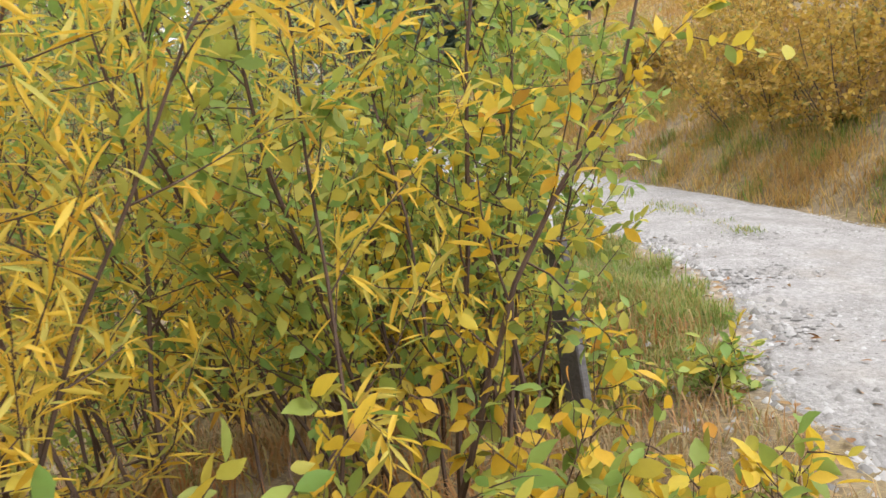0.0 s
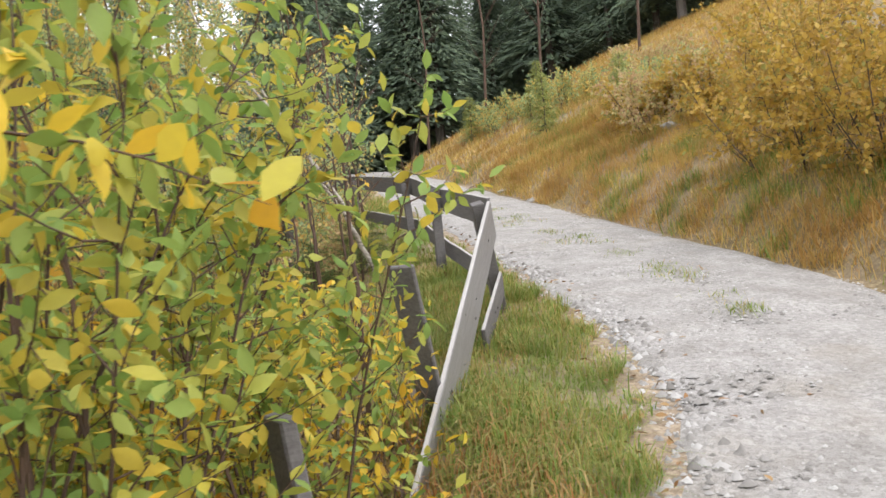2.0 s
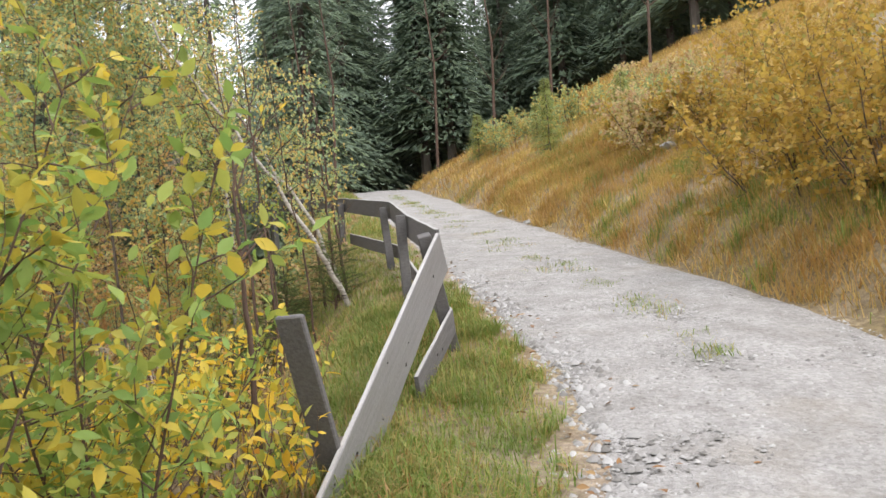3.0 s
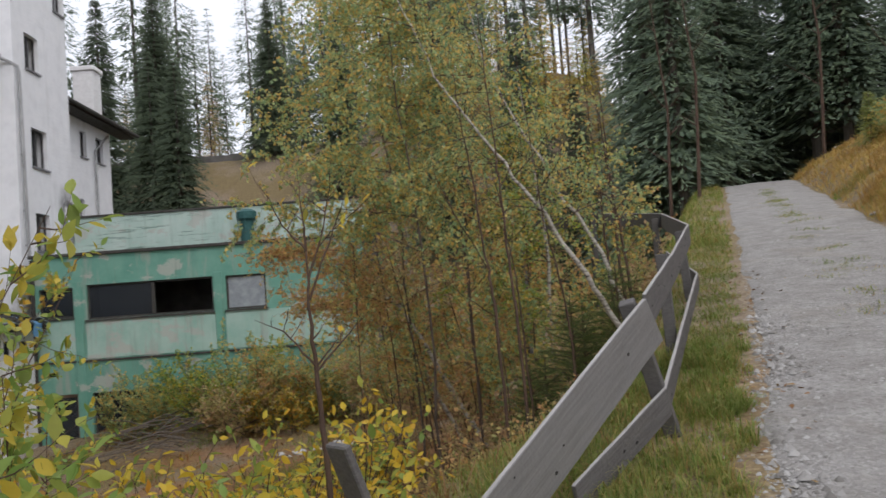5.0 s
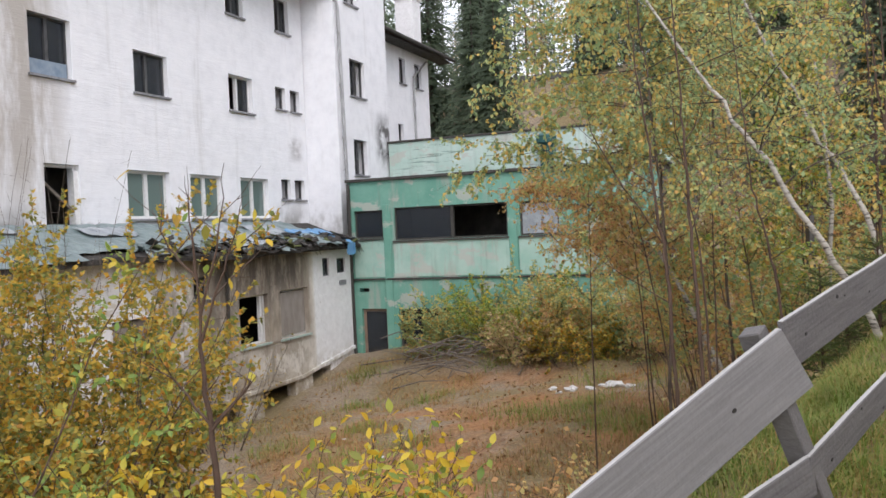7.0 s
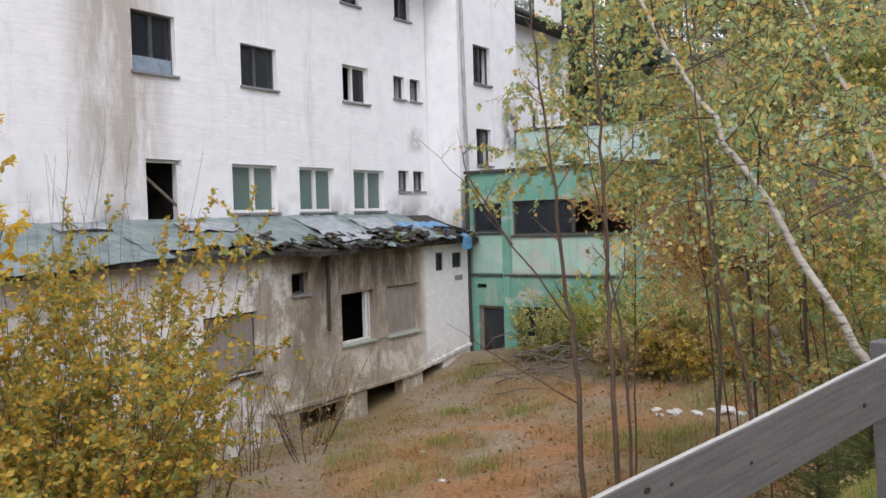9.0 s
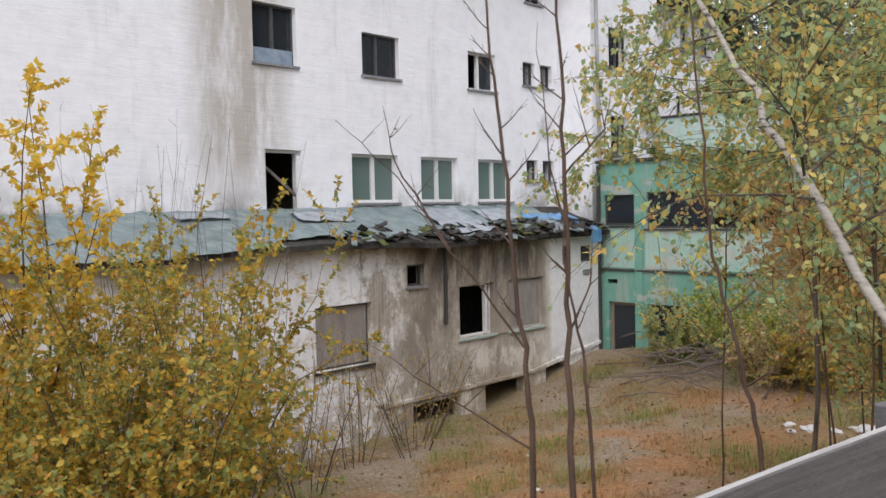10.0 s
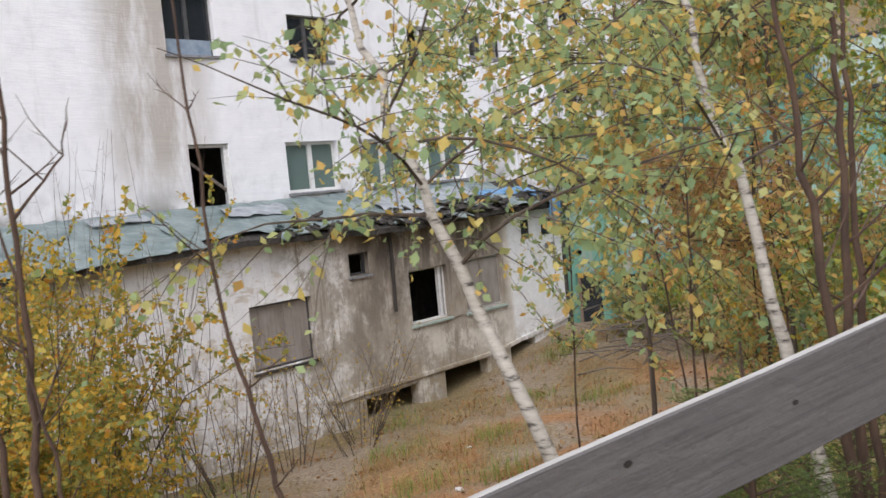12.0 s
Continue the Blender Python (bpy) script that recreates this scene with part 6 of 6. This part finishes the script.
def strip(s0, s1, n0, n1, per, spread, skew=1.0):
    def place(rng, count):
        m = max(1, count // per)
        s = s0 + (s1 - s0) * rng.random(m) ** skew
        n = n0 + (n1 - n0) * rng.random(m)
        x, y = xy(s, n)
        p = clumps(rng, np.stack([x, y], 1), count, spread)
        s, n = sn(p[:, 0], p[:, 1])
        return p[(n < edge_left(s) - 0.04 + 0.07 * np.sin(9 * s)) | (n > 2.95)]
    return place


def field(x0, x1, y0, y1, per, spread):
    def place(rng, count):
        m = max(1, count // per)
        p = np.stack([rng.uniform(x0, x1, m), rng.uniform(y0, y1, m)], 1)
        p = clumps(rng, p, count, spread)
        return p[(p[:, 0] > XA + 0.15) & (p[:, 1] < YG - 0.1)]
    return place


grass("verge_grass", "green and straw grass on the verge by the fence", M_GRASS, 60000, strip(2.2, 16, -0.9, 0.85, 26, 0.07, 1.3), 0.03, 0.12, 0.003, 1, 1.6)
grass("verge_grass", "lush green tufts on the verge by the fence", M_GRASS, 18000, strip(2.4, 8, -0.5, 0.75, 150, 0.10), 0.05, 0.21, 0.003, 12, 1.7)
grass("verge_grass", "green and straw grass on the verge by the fence", M_GRASS, 9000, strip(14, 32, -1.2, 0.8, 20, 0.1), 0.08, 0.22, 0.006, 2, 1.3)
grass("bank_grass", "golden autumn grass on the bank", M_DRYGRASS, 60000, strip(2, 19, 3.02, 7.5, 30, 0.12), 0.08, 0.28, 0.005, 3, 1.7)
grass("bank_grass", "golden autumn grass on the bank", M_DRYGRASS, 40000, strip(14, 34, 3.02, 16, 26, 0.2), 0.12, 0.35, 0.010, 4, 1.7)
grass("bank_grass", "green tufts at the foot of the bank", M_GRASS, 2600, strip(5, 12, 3.1, 4.4, 90, 0.09), 0.10, 0.32, 0.005, 5, 1.3)
grass("bank_grass", "greener patches of grass on the bank", M_GRASS, 14000, strip(2, 22, 3.2, 7.5, 420, 0.30), 0.08, 0.28, 0.005, 15, 1.6)
grass("rust_grass", "rusty grass and weeds of the yard", M_RUSTGRASS, 18000, field(-11, 1.0, 9, 27, 80, 0.22), 0.04, 0.24, 0.006, 6, 1.8)
grass("rust_grass", "brown and green grass and weeds on the slope below the fence", M_SLOPEGRASS, 22000, strip(2, 20, -6.5, -0.7, 24, 0.14), 0.06, 0.26, 0.005, 7, 1.5)
grass("start_grass", "dry grass under the shrubs", M_RUSTGRASS, 26000, strip(-1.5, 4, -4.5, -0.2, 20, 0.1), 0.05, 0.22, 0.004, 8, 1.4)


def worn_turf(rng, count):
    s = rng.uniform(5, 26, count // 40)
    x, y = xy(s, 1.85 + rng.normal(0, 0.10, len(s)))
    return clumps(rng, np.stack([x, y], 1), count, 0.09)


grass("yard_weeds", "green and yellow weeds standing in the yard", M_GRASS, 6000, field(-11, 0, 9, 25, 180, 0.35), 0.1, 0.42, 0.006, 13, 1.2)
turf = grass("track_grass", "worn grass tufts along the middle of the track", M_GRASS, 2600, worn_turf, 0.03, 0.08, 0.003, 9, 2.0)
turf.location.z = 0.045


def pebbles(name, label, mat, count, place, lo, hi, seed, flatz=0.6):
    rng = np.random.default_rng(seed)
    p = place(rng, count)
    n = len(p)
    base = np.array([(1, 0, 0), (0.3, 0.95, 0.05), (-0.8, 0.6, 0), (-0.8, -0.6, 0.05), (0.3, -0.95, 0), (0.15, 0.1, 0.9), (-0.3, -0.1, 0.7)])
    faces = np.array([(0, 1, 5), (1, 2, 6), (1, 6, 5), (2, 3, 6), (3, 4, 6), (4, 5, 6), (4, 0, 5)])
    a = rng.uniform(0, 2 * np.pi, n)
    sc = lo + (hi - lo) * rng.random(n) ** 3
    j = base[None] * (1 + rng.normal(0, 0.18, (n, 7, 1))) * sc[:, None, None]
    j[:, :, 2] *= flatz
    V = np.empty_like(j)
    V[:, :, 0] = j[:, :, 0] * np.cos(a)[:, None] - j[:, :, 1] * np.sin(a)[:, None] + p[:, 0][:, None]
    V[:, :, 1] = j[:, :, 0] * np.sin(a)[:, None] + j[:, :, 1] * np.cos(a)[:, None] + p[:, 1][:, None]
    V[:, :, 2] = j[:, :, 2] + p[:, 2][:, None]
    F = (faces[None] + (np.arange(n) * 7)[:, None, None]).reshape(-1, 3)
    return tagged(new(name, mesh_data(name, V.reshape(-1, 3), F, mat)), label, "stones", kind="stuff")


def on_track(s0, s1, skew, edge=0.0):
    def place(rng, count):
        s = s0 + (s1 - s0) * rng.random(count) ** skew
        lo = edge_left(s)
        n = lo + edge * rng.normal(0, 1, count) + 0.08 if edge else lo + 0.05 + (3.0 - lo - 0.1) * rng.random(count)
        x, y = xy(s, n)
        k = np.clip((n - lo) / (3.02 - lo), 0.001, 0.999)
        return np.stack([x, y, road_z(s) + np.where(n > lo, 0.05 * np.sin(np.pi * k) ** 0.5, 0) - 0.018], 1)
    return place


pebbles("gravel", "loose pale stones on the track", M_STONE, 24000, on_track(0.5, 15, 1.5), 0.004, 0.019, 21, 0.75)
pebbles("edge_stones", "larger stones along the edge of the track", M_STONE, 2600, on_track(0.3, 9, 1.0, 0.17), 0.007, 0.036, 22, 0.95)


def litter(rng, count):
    s = 0.8 + 11 * rng.random(count) ** 1.6
    n = edge_left(s) - 0.2 + rng.normal(0, 0.4, count)
    x, y = xy(s, n)
    return np.stack([x, y, np.where(n > edge_left(s), road_z(s) + 0.03, height(x, y) + 0.02)], 1)


rng = np.random.default_rng(31)
p = litter(rng, 520)
V, F = scatter(LEAF, LEAF_F, p, np.stack([rng.normal(0, 1, 520), rng.normal(0, 1, 520), rng.normal(0, 0.2, 520)], 1), rng.uniform(0.03, 0.07, 520), rng, 0.3)
tagged(new("fallen_leaves", mesh_data("fallen_leaves", V, F, M_FALLEN)), "brown fallen leaves along the edge of the track", "leaves", kind="stuff")


q = np.stack([rng.uniform(-11, 1, 6000), rng.uniform(8, 26.5, 6000)], 1)
q = q[q[:, 0] > XA + 0.2]
p = np.stack([q[:, 0], q[:, 1], height(q[:, 0], q[:, 1]) + 0.03], 1)
V, F = scatter(SMALL, SMALL_F, p, np.stack([rng.normal(0, 1, len(p)), rng.normal(0, 1, len(p)), rng.normal(0, 0.3, len(p))], 1), rng.uniform(0.04, 0.11, len(p)), rng, 0.4)
tagged(new("leaf_litter", mesh_data("leaf_litter", V, F, M_FALLEN)), "brown leaf litter over the yard", "leaves", kind="stuff")


# rocks on the bank, rubble in the yard
def rock(label, x, y, r, mat, seed, name="rock", group=""):
    bm = bmesh.new()
    bmesh.ops.create_icosphere(bm, subdivisions=2, radius=r)
    for v in bm.verts:
        v.co *= 1 + 0.6 * noise.noise(v.co * (1.4 / r) + Vector((seed, 0, 0)))
        v.co.z *= 0.5
        v.co.x *= 1.3
    me = bpy.data.meshes.new(name)
    bm.to_mesh(me)
    bm.free()
    me.materials.append(mat)
    o = new(name, me)
    o.location = (x, y, float(height(x, y)) + r * 0.25)
    return tagged(o, label, "rock", group)


for i, (x, y, r) in enumerate([(8.94, 10.42, 0.13), (7.6, 12.5, 0.09), (8.4, 14.6, 0.10), (9.6, 13.8, 0.08), (10.6, 15.2, 0.09), (11.5, 14.5, 0.13)]):
    rock("pale grey rock in the grass of the bank", x, y, r, M_STONE, i, group="rocks on the bank")
for i, (x, y, r) in enumerate([(-1.4, 20.1, 0.18), (-1.9, 19.9, 0.10), (-2.3, 19.8, 0.13), (-2.8, 20.2, 0.08), (-1.0, 19.7, 0.09), (-2.55, 19.6, 0.07), (-1.7, 20.3, 0.08), (-4.5, 14.9, 0.05), (-6.5, 17.2, 0.05)]):
    rock("lump of white rubble lying in the yard", x, y, r, M_RUBBLE, 20 + i, "rubble", "rubble in the yard")
bs = random.Random(9)
pile = thing("branch_pile", "heap of cut grey branches before the green wing", "branches")
for i in range(90):
    x, y = -6.0 + bs.gauss(0, 1.6), 24.2 + bs.gauss(0, 0.7)
    z = float(height(x, y)) + abs(bs.gauss(0, 0.35))
    a, L = bs.uniform(0, 6.28), bs.uniform(0.5, 1.4)
    Shape().tube([(x - L * math.cos(a), y - 0.5 * L * math.sin(a), z - 0.1), (x, y, z + 0.12), (x + L * math.cos(a), y + 0.5 * L * math.sin(a), z + bs.uniform(-0.2, 0.3))], [0.018, 0.015, 0.006], 4).part("branch", M_DEADWOOD, pile)
# the grey shed roof and road on the far slope
emb = Shape()
for k in range(9):
    x = -27 + k * 2
    emb.box((x, 62 - 0.1 * k, float(height(x, 62)) - 2.5), (x + 1.99, 62.5 - 0.1 * k, float(height(x, 62)) + 0.5), 0.02)
tagged(new("embankment", mesh_data("embankment", emb.v, emb.f, M_HILLROAD)), "grey retaining bank on the far hillside", "embankment", kind="structure")
